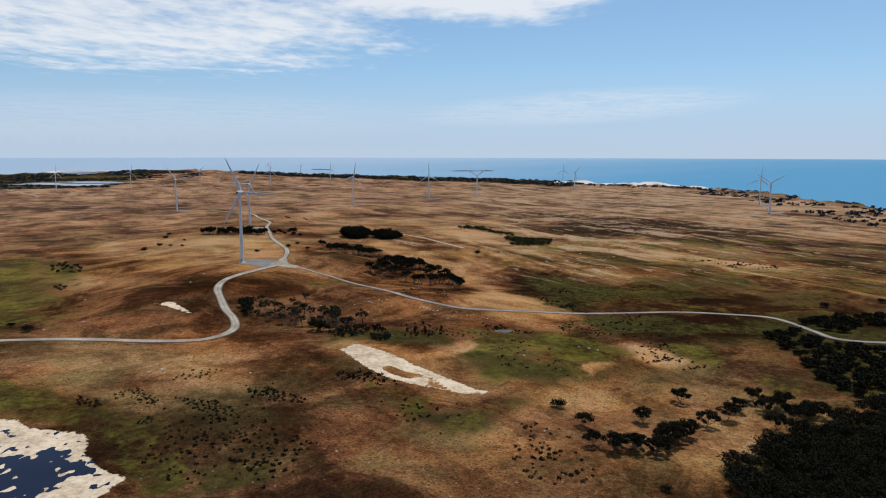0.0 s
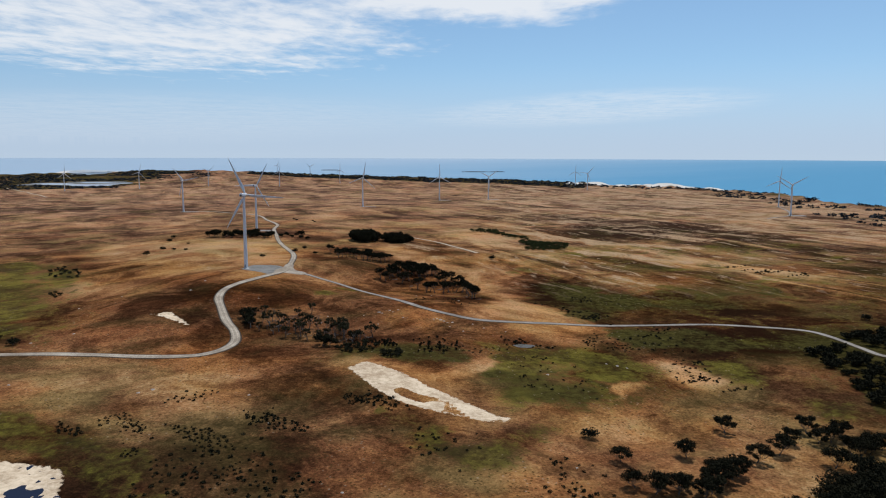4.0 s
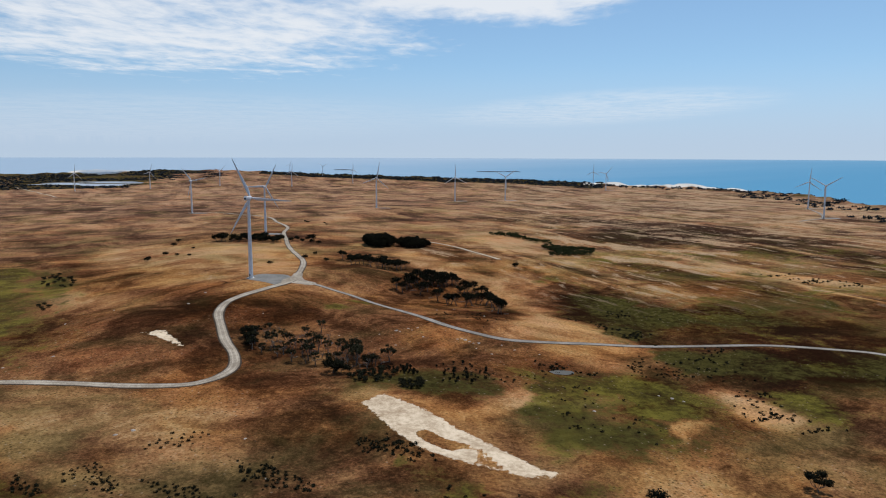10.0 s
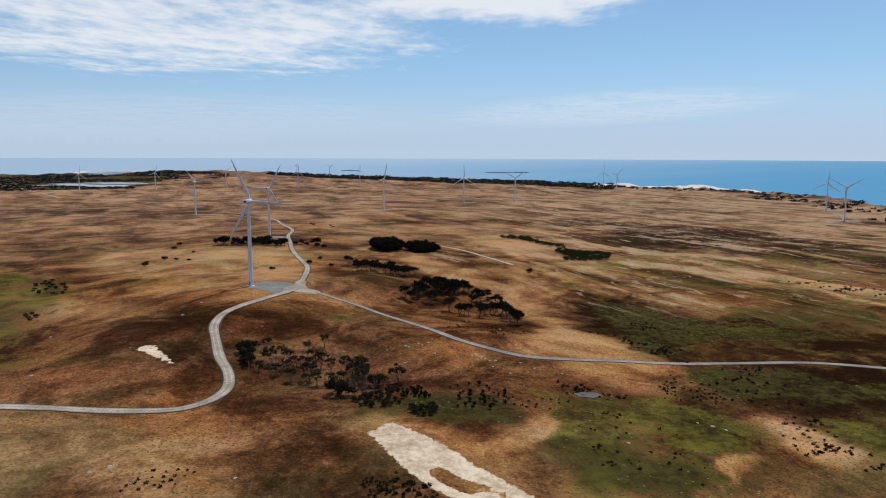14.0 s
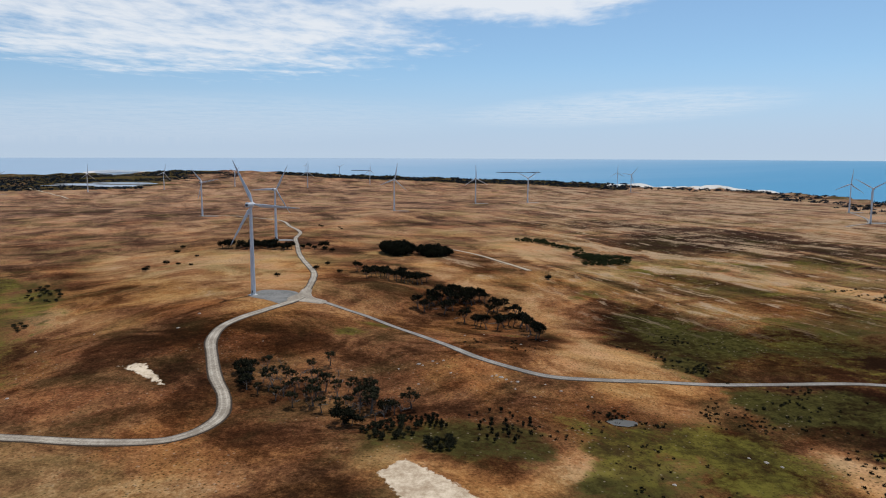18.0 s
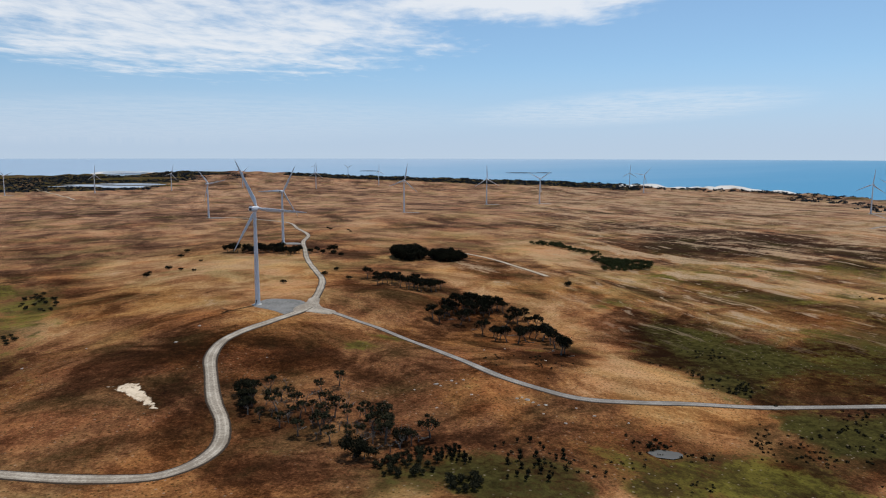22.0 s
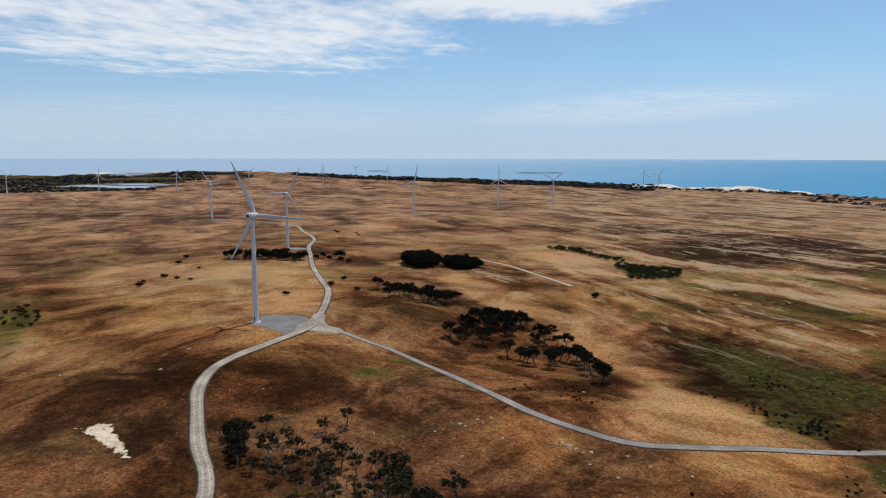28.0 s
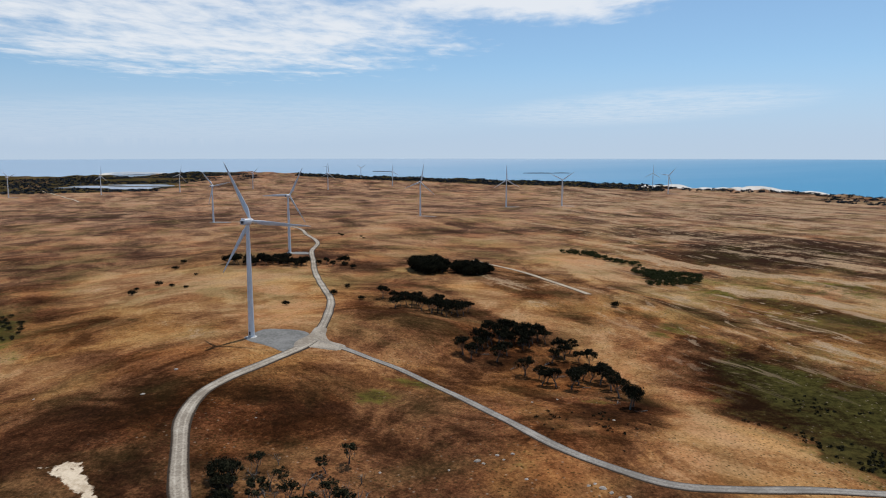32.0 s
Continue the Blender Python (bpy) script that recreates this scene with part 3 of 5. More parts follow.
    heath = np.maximum(heath, np.clip(in_shape(x, y, [(322, 56), (356, 60), (420, 20), (430, -60), (373, -90), (348, -72), (329, -39)]) / 40 + 0.55, 0, 0.75))
    heath = np.maximum(heath, np.clip(in_shape(x, y, [(430, -100), (560, -60), (620, 60), (520, 90), (430, 20)]) / 90 + 0.3, 0, 0.6))
    bald = np.zeros_like(x)
    warp_x = x + 7 * np.sin(x * 0.051 + 2 * np.sin(y * 0.031)) + 4 * np.sin(y * 0.13 + x * 0.07) + 2 * np.sin(y * 0.31 - x * 0.23)
    warp_y = y + 7 * np.sin(y * 0.047 + 2 * np.sin(x * 0.037)) + 4 * np.sin(x * 0.12 - y * 0.06) + 2 * np.sin(x * 0.29 + y * 0.21)

    def within(shape, soft):
        return np.clip(in_shape(warp_x, warp_y, shape) / soft + 0.6, 0, 1)
    # tan spur on both sides of the east road
    straw = straw + 0.13 * within([(278, -21), (326, -11), (334, -96), (359, -137), (365, -209), (327, -215), (297, -179), (252, -159)], 26)
    straw = straw + 0.03 * within([(192, -85), (255, -36), (287, -53), (309, -88), (324, -130), (304, -145), (261, -158), (209, -150)], 26)
    # tan lobes in the green basin
    for lobe in ([(230, -278), (250, -267), (255, -293), (245, -325), (225, -332), (211, -322)], [(294, -270), (319, -272), (309, -310), (291, -316)], [(326, -306), (347, -301), (342, -322), (323, -330)], [(374, -243), (399, -255), (417, -300), (403, -308), (380, -285), (370, -262)]):
        inside = within(lobe, 10)
        straw, green, heath = straw + 0.16 * inside, green * (1 - 0.9 * inside), heath * (1 - inside)
    green = np.maximum(green, 0.9 * within([(182, -267), (228, -258), (232, -295), (217, -314), (190, -303)], 14))
    heath = np.maximum(heath, 0.7 * within([(113, -484), (149, -472), (165, -498), (159, -513), (126, -515)], 14))
    heath = np.maximum(heath, 0.8 * within([(176, -242), (210, -240), (236, -250), (232, -285), (200, -300), (170, -280)], 12))
    heath = np.maximum(heath, 0.7 * within([(136, -268), (168, -257), (183, -287), (173, -304), (141, -296)], 14))
    # pale spur running down past the ridge trees
    straw = straw + 0.17 * within([(31, 408), (84, 389), (143, 322), (181, 230), (227, 162), (256, 113), (273, 53), (288, -25), (305, -80), (324, -111), (292, -122), (264, -97), (258, -33), (246, 36), (209, 103), (165, 179), (107, 293)], 16)
    # tan rim, dusty tail and dark green fringe of the sand flat
    straw = straw + 0.14 * np.clip(1 + in_shape(warp_x, warp_y, SAND_FLAT) / 16, 0, 1)
    sand = np.where(in_shape(warp_x, warp_y, [(209, -367), (225, -369), (239, -374), (262, -386), (238, -388), (221, -380)]) > 0, np.minimum(sand, 0.2), sand)
    fringe = within([(178, -360), (195, -372), (212, -382), (216, -385), (210, -396), (198, -403), (188, -399), (181, -380)], 6)
    green, heath = np.maximum(green, 0.9 * fringe), np.maximum(heath, 0.62 * fringe)
    heath = np.maximum(heath, 0.72 * within([(239, -324), (270, -304), (320, -279), (302, -362), (279, -373), (265, -347), (250, -338)], 14))
    # lime green bottom of the basin and the damp flat west of the hill
    green = np.maximum(green, 1.0 * within([(248, -258), (277, -240), (306, -232), (326, -282), (306, -341), (280, -352), (250, -326)], 16))
    west = within([(-380, 200), (-317, 170), (-221, 68), (-166, -50), (-150, -120), (-120, -190), (-116, -222), (-300, -160), (-420, 60)], 26)
    green, straw = np.maximum(green, 1.1 * west), straw + 0.12 * west
    green = np.maximum(green, 1.05 * within([(-90, -375), (20, -400), (78, -436), (108, -472), (114, -505), (100, -524), (88, -500), (60, -462), (20, -440), (-80, -425)], 9))
    # ground darkened through the thicket's outline to close gaps between bushes
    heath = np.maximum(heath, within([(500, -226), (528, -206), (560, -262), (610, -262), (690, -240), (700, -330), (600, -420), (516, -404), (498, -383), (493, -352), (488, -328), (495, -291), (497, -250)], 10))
    # dark damp ground beyond the road
    damp = within([(312, 45), (350, 60), (385, -4), (420, -30), (403, -65), (371, -126), (349, -102), (304, -54)], 22)
    green, heath, straw = np.maximum(green, 0.58 * damp), np.maximum(heath, 0.55 * damp), straw - 0.12 * damp
    heath = np.maximum(heath, 0.95 * within([(320, -85), (344, -78), (364, -103), (364, -131), (348, -124), (330, -114)], 9))
    # dark green field below the road, deepened further for cloud shade
    damp = within([(360, -148), (397, -148), (451, -156), (470, -210), (414, -223), (385, -218), (370, -212)], 24)
    green, heath = np.maximum(green, 0.85 * damp), np.maximum(heath, 0.85 * damp)
    green = np.maximum(green, 0.68 * np.clip((x - 300) / 80, 0, 1) * np.clip((560 - y) / 140, 0, 1) * np.clip((y + 260) / 60, 0, 1))
    straw = straw - 0.05 * np.clip((x - 300) / 80, 0, 1) * np.clip((900 - y) / 200, 0, 1) * np.clip((y + 260) / 60, 0, 1)
    # olive strips and pale wind-bared stripes across the dune field
    green = np.maximum(green, 0.85 * within([(433, 407), (486, 283), (551, 220), (500, 122), (440, 166), (374, 239)], 30))
    green = np.maximum(green, 0.9 * within([(299, 165), (342, 177), (342, 116), (303, 109)], 20))
    green = np.maximum(green, 0.6 * within([(500, 60), (620, 130), (700, 20), (640, -60), (540, -20)], 40))
    for stripe, much in (([(347, 156), (412, 172), (426, 131), (480, 83), (434, -5), (397, 9), (364, 84)], 0.55), ([(317, 336), (374, 307), (387, 244), (351, 260)], 0.9), ([(419, 405), (506, 334), (579, 275), (562, 242), (490, 293), (442, 329)], 1.2), ([(351, 654), (469, 536), (644, 402), (633, 381), (459, 501), (345, 610)], 1.3), ([(478, 738), (616, 614), (688, 486), (673, 458), (600, 573)], 1.2)):
        inside = within(stripe, 12) * much
        straw, bald = straw + 0.13 * inside, bald + 0.10 * inside
        green, heath = green * (1 - 0.8 * np.minimum(inside, 1)), heath * (1 - 0.8 * np.minimum(inside, 1))
    for dark in ([(489, 780), (563, 710), (622, 532), (600, 600), (566, 486), (490, 610)], [(765, 687), (903, 530), (793, 339), (654, 414)], [(459, 764), (750, 791), (706, 590), (479, 590)], [(227, 983), (369, 892), (659, 718), (808, 611), (810, 835), (525, 1095)]):
        straw = straw - 0.14 * within(dark, 50)
    # golden grass on the west slope's shoulder, its sunlit crest painted into the tone
    straw = straw + 0.08 * blob(x, y, -70, 220, 200, 190)
    straw = straw + 0.10 * blob(x, y, 30, -290, 130, 55) + 0.09 * blob(x, y, 110, -400, 170, 80) + 0.08 * blob(x, y, 380, -420, 90, 60) + 0.14 * blob(x, y, 0, 10, 110, 60)
    straw = straw + 0.16 * within([(-350, 418), (-171, 369), (-37, 281), (22, 169), (35, 40), (-59, 94), (-168, 104), (-343, 286)], 60)
    straw = straw + 0.12 * within([(-193, -5), (-125, -20), (-47, -72), (-49, -100), (-124, -96)], 30)
    bald = bald + 0.14 * within([(-267, 276), (-208, 337), (-155, 366), (-141, 330), (-182, 282), (-250, 247)], 20)
    heath = np.maximum(heath, 0.8 * within([(-319, 162), (-273, 148), (-206, 60), (-218, 29)], 16))
    heath = np.maximum(heath, 0.5 * blob(x, y, 520, 600, 200, 90, -55))
    heath = np.maximum(heath, np.clip(in_shape(x + 60 * np.sin(y * 0.011), y + 50 * np.sin(x * 0.013), SCRUB_LAND) / 90 + 0.5, 0, 1) * (1.02 + 0.22 * np.sin(x * 0.006 + y * 0.004)))
    heath = np.maximum(heath, np.where((slope > -0.3) & (slope < 0.2), np.clip((1000 - gap) / 250, 0, 1) * np.clip((gap - 40) / 60, 0, 1), 0))
    heath = np.maximum(heath, np.where(slope > 0.41, 0.8 * np.clip((420 - gap) / 200, 0, 1) * np.clip((gap - 160) / 80, 0, 1), 0))
    heath = np.where(lake > -3, 0, heath)
    streak = 0.12 + 0.40 * np.clip((x - 150) / 250, 0, 1) * np.clip((y + 120) / 200, 0, 1) + 0.06 * np.clip((d - 900) / 600, 0, 1)
    straw = straw - 0.5 * (streak - 0.35)
    heath = heath * (1 - ridge)
    bald = bald + 0.10 * np.clip((x - 250) / 150, 0, 1) * np.clip((y + 60) / 100, 0, 1) + 0.08 * blob(x, y, -40, 60, 110, 70) + 0.04 * blob(x, y, 320, -165, 70, 28) + 0.12 * blob(x, y, 190, 330, 60, 160, 20)
    bald = bald + 0.10 * ridge + 0.05 * np.clip((d - 900) / 500, 0, 1) - 0.2 * np.clip(green + heath, 0, 1)
    ochre = np.clip((y + 330) / 90, 0, 1) * (0.4 + 0.45 * np.clip((360 - x) / 80, 0, 1)) * (1 - 0.65 * np.clip((d - 650) / 400, 0, 1))
    ochre = ochre * (1 - 0.7 * blob(x, y, -90, 200, 170, 200))
    wind = np.clip((x - 230) / 120, 0, 1) * np.clip((y + 40) / 160, 0, 1)
    wind = np.maximum(wind, 0.6 * np.clip((d - 900) / 350, 0, 1) * np.clip((slope + 0.05) / 0.15, 0, 1)) * (1 - 0.6 * np.clip((d - 2600) / 900, 0, 1))
    # the last value grows with distance and carries the painted haze
    for name, values in (("wind", wind), ("ochre", ochre), ("sand", sand + wob * 0.2), ("green", green), ("straw", straw), ("heath", heath), ("streak", streak), ("ridge", ridge), ("bald", bald), ("haze_distance", np.clip((d - 800) / 1300, 0, 1))):
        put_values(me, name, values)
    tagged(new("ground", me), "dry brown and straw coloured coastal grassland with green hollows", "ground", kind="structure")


make_land()


def make_sea():
    r = np.concatenate([np.linspace(1500, 5000, 60), np.geomspace(5100, 54000, 60)])
    a = np.radians(np.linspace(-75, 75, 220))
    rr, aa = np.meshgrid(r, a, indexing="ij")
    x, y = MID[0] + rr * np.sin(aa), MID[1] + rr * np.cos(aa)
    z = SEA_LEVEL - np.clip(rr - 3000, 0, None) ** 2 / (2 * 7.4e6)
    px, py, pz, k = draw_in(x, y, z)
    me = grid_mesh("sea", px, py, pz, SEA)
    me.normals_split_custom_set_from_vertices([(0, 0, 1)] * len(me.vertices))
    # share of sheen painted into the colour: paler far out and leftward
    put_values(me, "sky_sheen", np.clip(0.40 + np.log(rr / 4500) * 0.22 - np.tan(aa) * 0.9, 0, 1))
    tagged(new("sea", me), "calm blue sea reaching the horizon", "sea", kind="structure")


make_sea()


def sheet(name, shape, level, grow, mat, label, category):
    """A flat water sheet with a ragged outline."""
    c = np.mean(shape, 0)
    pts = np.array(shape, float)
    rim = np.concatenate([a + (b - a) * np.arange(6)[:, None] / 6 for a, b in zip(pts, np.roll(pts, -1, 0))])
    n, rings = len(rim), 12
    flat = np.concatenate([c + (rim - c) * grow * k / rings for k in range(rings, 0, -1)] + [c[None]])
    px, py, pz, k = draw_in(flat[:, 0], flat[:, 1], np.full(len(flat), float(level)))
    faces = [[r * n + i, r * n + (i + 1) % n, (r + 1) * n + (i + 1) % n, (r + 1) * n + i] for r in range(rings - 1) for i in range(n)]
    faces += [[(rings - 1) * n + i, (rings - 1) * n + (i + 1) % n, rings * n] for i in range(n)]
    tagged(new(name, mesh_from(name, np.stack([px, py, pz], 1).tolist(), faces, mat)), label, category, kind="structure")


sheet("lake", LAKE_SHORE, LAKE_LEVEL, 1.0, LAKE, "dark salt lake with a white crusted shore", "lake")
sheet("pond", POND_SHORE, POND_LEVEL, 0.95, POND, "small pale pond in a green hollow", "pond")
sheet("lagoon", LAGOON_SHORE, LAGOON_LEVEL, 1.02, LAGOON, "pale shallow lagoon behind the coast", "lagoon")

sheet("inlet", INLET_SHORE, LAGOON_LEVEL - 4, 1.02, INLET, "pale sheltered inlet behind a headland", "inlet")


# ---- roads ----
def smooth_line(points, step=3.0):
    """A rounded line through corner points, at even steps."""
    p = np.array(points, float)
    p = np.vstack([2 * p[0] - p[1], p, 2 * p[-1] - p[-2]])
    out = []
    for a, b, c, d in zip(p, p[1:], p[2:], p[3:]):
        n = max(2, int(np.hypot(*(c - b)) / step))
        for t in np.arange(n) / n:
            out.append(0.5 * (2 * b + (c - a) * t + (2 * a - 5 * b + 4 * c - d) * t * t + (3 * b - a - 3 * c + d) * t ** 3))
    out.append(p[-2])
    return np.array(out)


def make_road(name, points, width, mat, label, lift=0.28, seed=1):
    line = smooth_line(points)
    way = np.gradient(line, axis=0)
    way /= np.linalg.norm(way, axis=1)[:, None]
    side = np.stack([way[:, 1], -way[:, 0]], 1)
    rng = np.random.RandomState(seed)
    across = np.array([-1.25, -1.0, -0.62, -0.3, 0.0, 0.3, 0.62, 1.0, 1.25])
    rise = np.array([-0.5, 0.75, 0.95, 0.92, 1.1, 0.92, 0.95, 0.75, -0.5]) * lift
    half = width / 2 * (1 + 0.05 * np.sin(np.arange(len(line)) * 0.31) + 0.015 * rng.randn(len(line)))
    x = line[:, :1] + side[:, :1] * half[:, None] * across
    y = line[:, 1:] + side[:, 1:] * half[:, None] * across
    z = np.maximum(height(x, y), height(line[:, :1], line[:, 1:]) - 0.25 * np.abs(across) * half[:, None] * 0.3) + rise
    px, py, pz, k = draw_in(x, y, z)
    me = grid_mesh(name, px, py, pz, mat)
    put_values(me, "across", np.repeat(across[None], len(line), 0))
    tagged(new(name, me), label, "road", kind="structure")


ROAD_WEST = [(43, 3), (39, -20), (29, -58), (17, -88), (12, -110), (16, -138), (27, -165), (42, -198), (56, -222), (64, -245), (63, -262), (56, -275), (43, -283), (12, -287), (-20, -287), (-53, -288), (-96, -292), (-160, -300), (-230, -312)]
ROAD_NORTH = [(43, 3), (41, 30), (37, 62), (28, 105), (13, 168), (-10, 230), (-52, 350), (-76, 430), (-104, 522), (-126, 635), (-157, 726), (-195, 814), (-244, 920), (-330, 985), (-400, 1040), (-460, 1040)]
ROAD_EAST = [(43, 3), (62, -4), (84, -14), (112, -28), (143, -60), (172, -103), (199, -138), (227, -157), (250, -164), (280, -159), (315, -150), (357, -145), (402, -138), (457, -133), (506, -144), (534, -156), (544, -178), (549, -208), (556, -233), (588, -244), (660, -250)]
make_road("road", ROAD_WEST, 7.6, ROAD, "pale gravel access road winding over the hill")
make_road("road", ROAD_NORTH, 6.8, ROAD, "pale gravel access road running towards the turbines", 0.3, 2)
make_road("road", ROAD_EAST, 6.0, GREY_ROAD, "grey gravel access road crossing the slope", 0.3, 3)
make_road("road", [(130, 520), (150, 480), (197, 415), (233, 338), (262, 270)], 8.0, SANDY_ROAD, "pale sandy track down the slope", 0.3, 4)


def drape(name, shape, mat, label, category, lift=0.34, rings=8, group=""):
    """A thin layer laid over the land within an outline, about its middle."""
    pts = smooth_line(list(shape) + [shape[0]], 2.5)[:-1]
    c = pts.mean(0)
    f = np.linspace(1.0, 0.0, rings)[:-1]
    x = np.vstack([c[0] + (pts[:, 0] - c[0]) * k for k in [1.03, *f]])
    y = np.vstack([c[1] + (pts[:, 1] - c[1]) * k for k in [1.03, *f]])
    z = height(x, y) + lift
    z[0] -= lift + 0.3
    px, py, pz, k = draw_in(x, y, z)
    n = len(pts)
    verts = [tuple(v) for v in np.stack([px, py, pz], -1).reshape(-1, 3)]
    faces = [[r * n + i, r * n + (i + 1) % n, (r + 1) * n + (i + 1) % n, (r + 1) * n + i] for r in range(len(f)) for i in range(n)]
    cx, cy, cz, k = on_ground(*c)
    verts.append((cx, cy, cz + lift))
    faces += [[len(f) * n + i, len(f) * n + (i + 1) % n, len(verts) - 1] for i in range(n)]
    return tagged(new(name, mesh_from(name, verts, faces, mat, True)), label, category, group, "structure")


drape("road_apron", [(35, -18), (46, -14), (62, -12), (66, -1), (54, 4), (48, 16), (45, 30), (37, 30), (37, 12), (33, -4)], ROAD, "pale gravel apron where the roads meet", "road", 0.3)
drape("hardstand", [(-5, -1), (1, 20), (15, 22), (32, 19), (40, 5), (38, -16), (33, -31), (20, -22), (3, -11)], PAD, "grey crushed stone hardstand beside the turbine", "hardstand", 0.2)
drape("hardstand", [(-134, 496), (-120, 506), (-106, 506), (-98, 490), (-112, 482), (-126, 484)], PAD, "grey crushed stone hardstand beside the turbine", "hardstand", 0.2)

for tx, ty in ((-470, 1035), (-27, 1190), (177, 1640), (348, 1720), (1245, 1455), (1099, 1068), (905, 3150), (883, 2693), (-1553, 2412), (-1810, 2190)):
    drape("hardstand", [(tx - 8, ty - 6), (tx - 4, ty + 8), (tx + 16, ty + 12), (tx + 36, ty + 8), (tx + 38, ty - 8), (tx + 14, ty - 14)], PAD, "grey crushed stone hardstand beside the turbine", "hardstand", 0.3, 5)
make_road("road", [(1245, 1455), (1210, 1340), (1156, 1200), (1099, 1074), (1040, 1020), (1000, 980)], 7.0, GREY_ROAD, "grey gravel access road between two turbines", 0.3, 5)
make_road("road", [(-2044, 2747), (-1808, 2469), (-1570, 2188), (-1343, 1918)], 9.0, SANDY_ROAD, "pale sandy track across the plain", 0.4, 6)


# ---- wind turbines ----
def ring(rx, ry, z, n, cx=0.0, cy=0.0):
    return [(cx + rx * math.cos(2 * math.pi * i / n), cy + ry * math.sin(2 * math.pi * i / n), z) for i in range(n)]


def loft(rings, close=True):
    n = len(rings[0])
    verts = [v for r in rings for v in r]
    faces = [[k * n + i, k * n + (i + 1) % n, (k + 1) * n + (i + 1) % n, (k + 1) * n + i] for k in range(len(rings) - 1) for i in range(n)]
    if close:
        faces += [list(range(n))[::-1], [(len(rings) - 1) * n + i for i in range(n)]]
    return verts, faces


def boxed(x0, x1, y0, y1, z0, z1):
    v = [(x, y, z) for z in (z0, z1) for y in (y0, y1) for x in (x0, x1)]
    return v, [[0, 2, 3, 1], [4, 5, 7, 6], [0, 1, 5, 4], [2, 6, 7, 3], [0, 4, 6, 2], [1, 3, 7, 5]]


def make_turbine():
    """A three-bladed wind turbine with an 80 m hub; the rotor faces +y."""
    top = new("wind_turbine")
    rings = []
    for z, r in ((0, 2.15), (0.4, 2.12), (25.7, 1.864), (25.95, 1.862), (26.05, 1.90), (26.3, 1.90), (26.4, 1.856), (26.7, 1.853), (51.7, 1.556), (51.95, 1.553), (52.05, 1.59), (52.3, 1.59), (52.4, 1.546), (52.7, 1.543), (77.3, 1.182), (77.6, 1.18), (78.0, 1.3)):
        rings.append(ring(r, r, z, 28))
    part("tower", mesh_from("tower", *loft(rings), STEEL, True), top)
    v, f = loft([ring(3.6, 3.6, -1.2, 24), ring(3.6, 3.6, 0.1, 24), ring(3.3, 3.3, 0.28, 24), ring(2.2, 2.2, 0.28, 24)])
    part("foundation", mesh_from("foundation", v, f, CONCRETE), top, "round concrete foundation")
    v, f = boxed(-0.5, 0.5, -2.22, -2.0, 1.9, 4.2)
    part("door", mesh_from("door", v, f, DARK_METAL), top, "dark steel service door")
    verts, faces = [], []
    for i in range(8):
        v, f = boxed(-0.7, 0.7, -2.2 - 0.3 * (8 - i), -1.9 - 0.3 * (8 - i) + 0.02, 0.0, 0.24 * (i + 1))
        faces += [[a + len(verts) for a in q] for q in f]
        verts += v
    part("stair", mesh_from("stair", verts, faces, CONCRETE), top, "steel service stair")
    shell = []
    for y, w, h0, h1 in ((-6.3, 1.3, 78.6, 81.1), (-6.0, 1.75, 78.2, 81.7), (-2.0, 1.8, 78.0, 82.0), (2.4, 1.7, 78.1, 81.8), (3.2, 1.35, 78.5, 81.4)):
        mid, half = (h0 + h1) / 2, (h1 - h0) / 2
        shell.append([(w * math.copysign(abs(math.cos(a)) ** 0.45, math.cos(a)), y, mid + half * math.copysign(abs(math.sin(a)) ** 0.45, math.sin(a))) for a in [2 * math.pi * i / 24 for i in range(24)]])
    nacelle = part("nacelle", mesh_from("nacelle", *loft(shell), STEEL, True), top, "white nacelle housing")
    v, f = boxed(-1.1, 1.1, -6.42, -6.25, 79.0, 80.9)
    part("vent", mesh_from("vent", v, f, DARK_METAL), nacelle, "dark rear cooling vent")
    v, f = boxed(-1.2, 1.2, -5.6, -4.6, 81.7, 82.5)
    part("cooler", mesh_from("cooler", v, f, STEEL), nacelle)
    nose = []
    for y, r in ((-0.9, 1.45), (-0.4, 1.7), (0.6, 1.72), (1.5, 1.45), (2.2, 0.85), (2.5, 0.2)):
        nose.append([(r * math.cos(a), y, r * math.sin(a)) for a in [2 * math.pi * i / 20 for i in range(20)]])
    hub = part("hub", mesh_from("hub", *loft(nose), STEEL, True), top, "rounded white rotor hub")
    hub.location = (0, 4.2, 80)
    secs = []
    for s, chord, thick, twist in ((1.2, 1.9, 1.0, 0), (2.6, 1.9, 1.0, 0), (6, 2.8, 0.55, 14), (9, 3.5, 0.32, 13), (16, 2.9, 0.22, 8), (26, 2.1, 0.18, 4), (36, 1.35, 0.15, 1), (42, 0.8, 0.14, 0), (44.6, 0.25, 0.14, 0)):
        c, sn = math.cos(radians(twist + 4)), math.sin(radians(twist + 4))
        loop = []
        for i in range(12):
            a = 2 * math.pi * i / 12
            px, py = chord * (0.5 * math.cos(a) + (0.18 if thick < 0.9 else 0)), chord * thick * 0.5 * math.sin(a) * (1 + 0.35 * math.cos(a + math.pi) * (thick < 0.9))
            bend = 0.9 * (s / 44) ** 2
            loop.append((px * c - py * sn, px * sn + py * c + bend, s))
        secs.append(loop)
    blade = mesh_from("blade", *loft(secs), BLADE, True)
    for k in range(3):
        b = part("blade", blade, hub)
        b.rotation_euler = (0, radians(90 + 120 * k), 0)
    return tagged(top, "tall white three-bladed wind turbine standing on dry grassland", "wind turbine", "wind turbines")


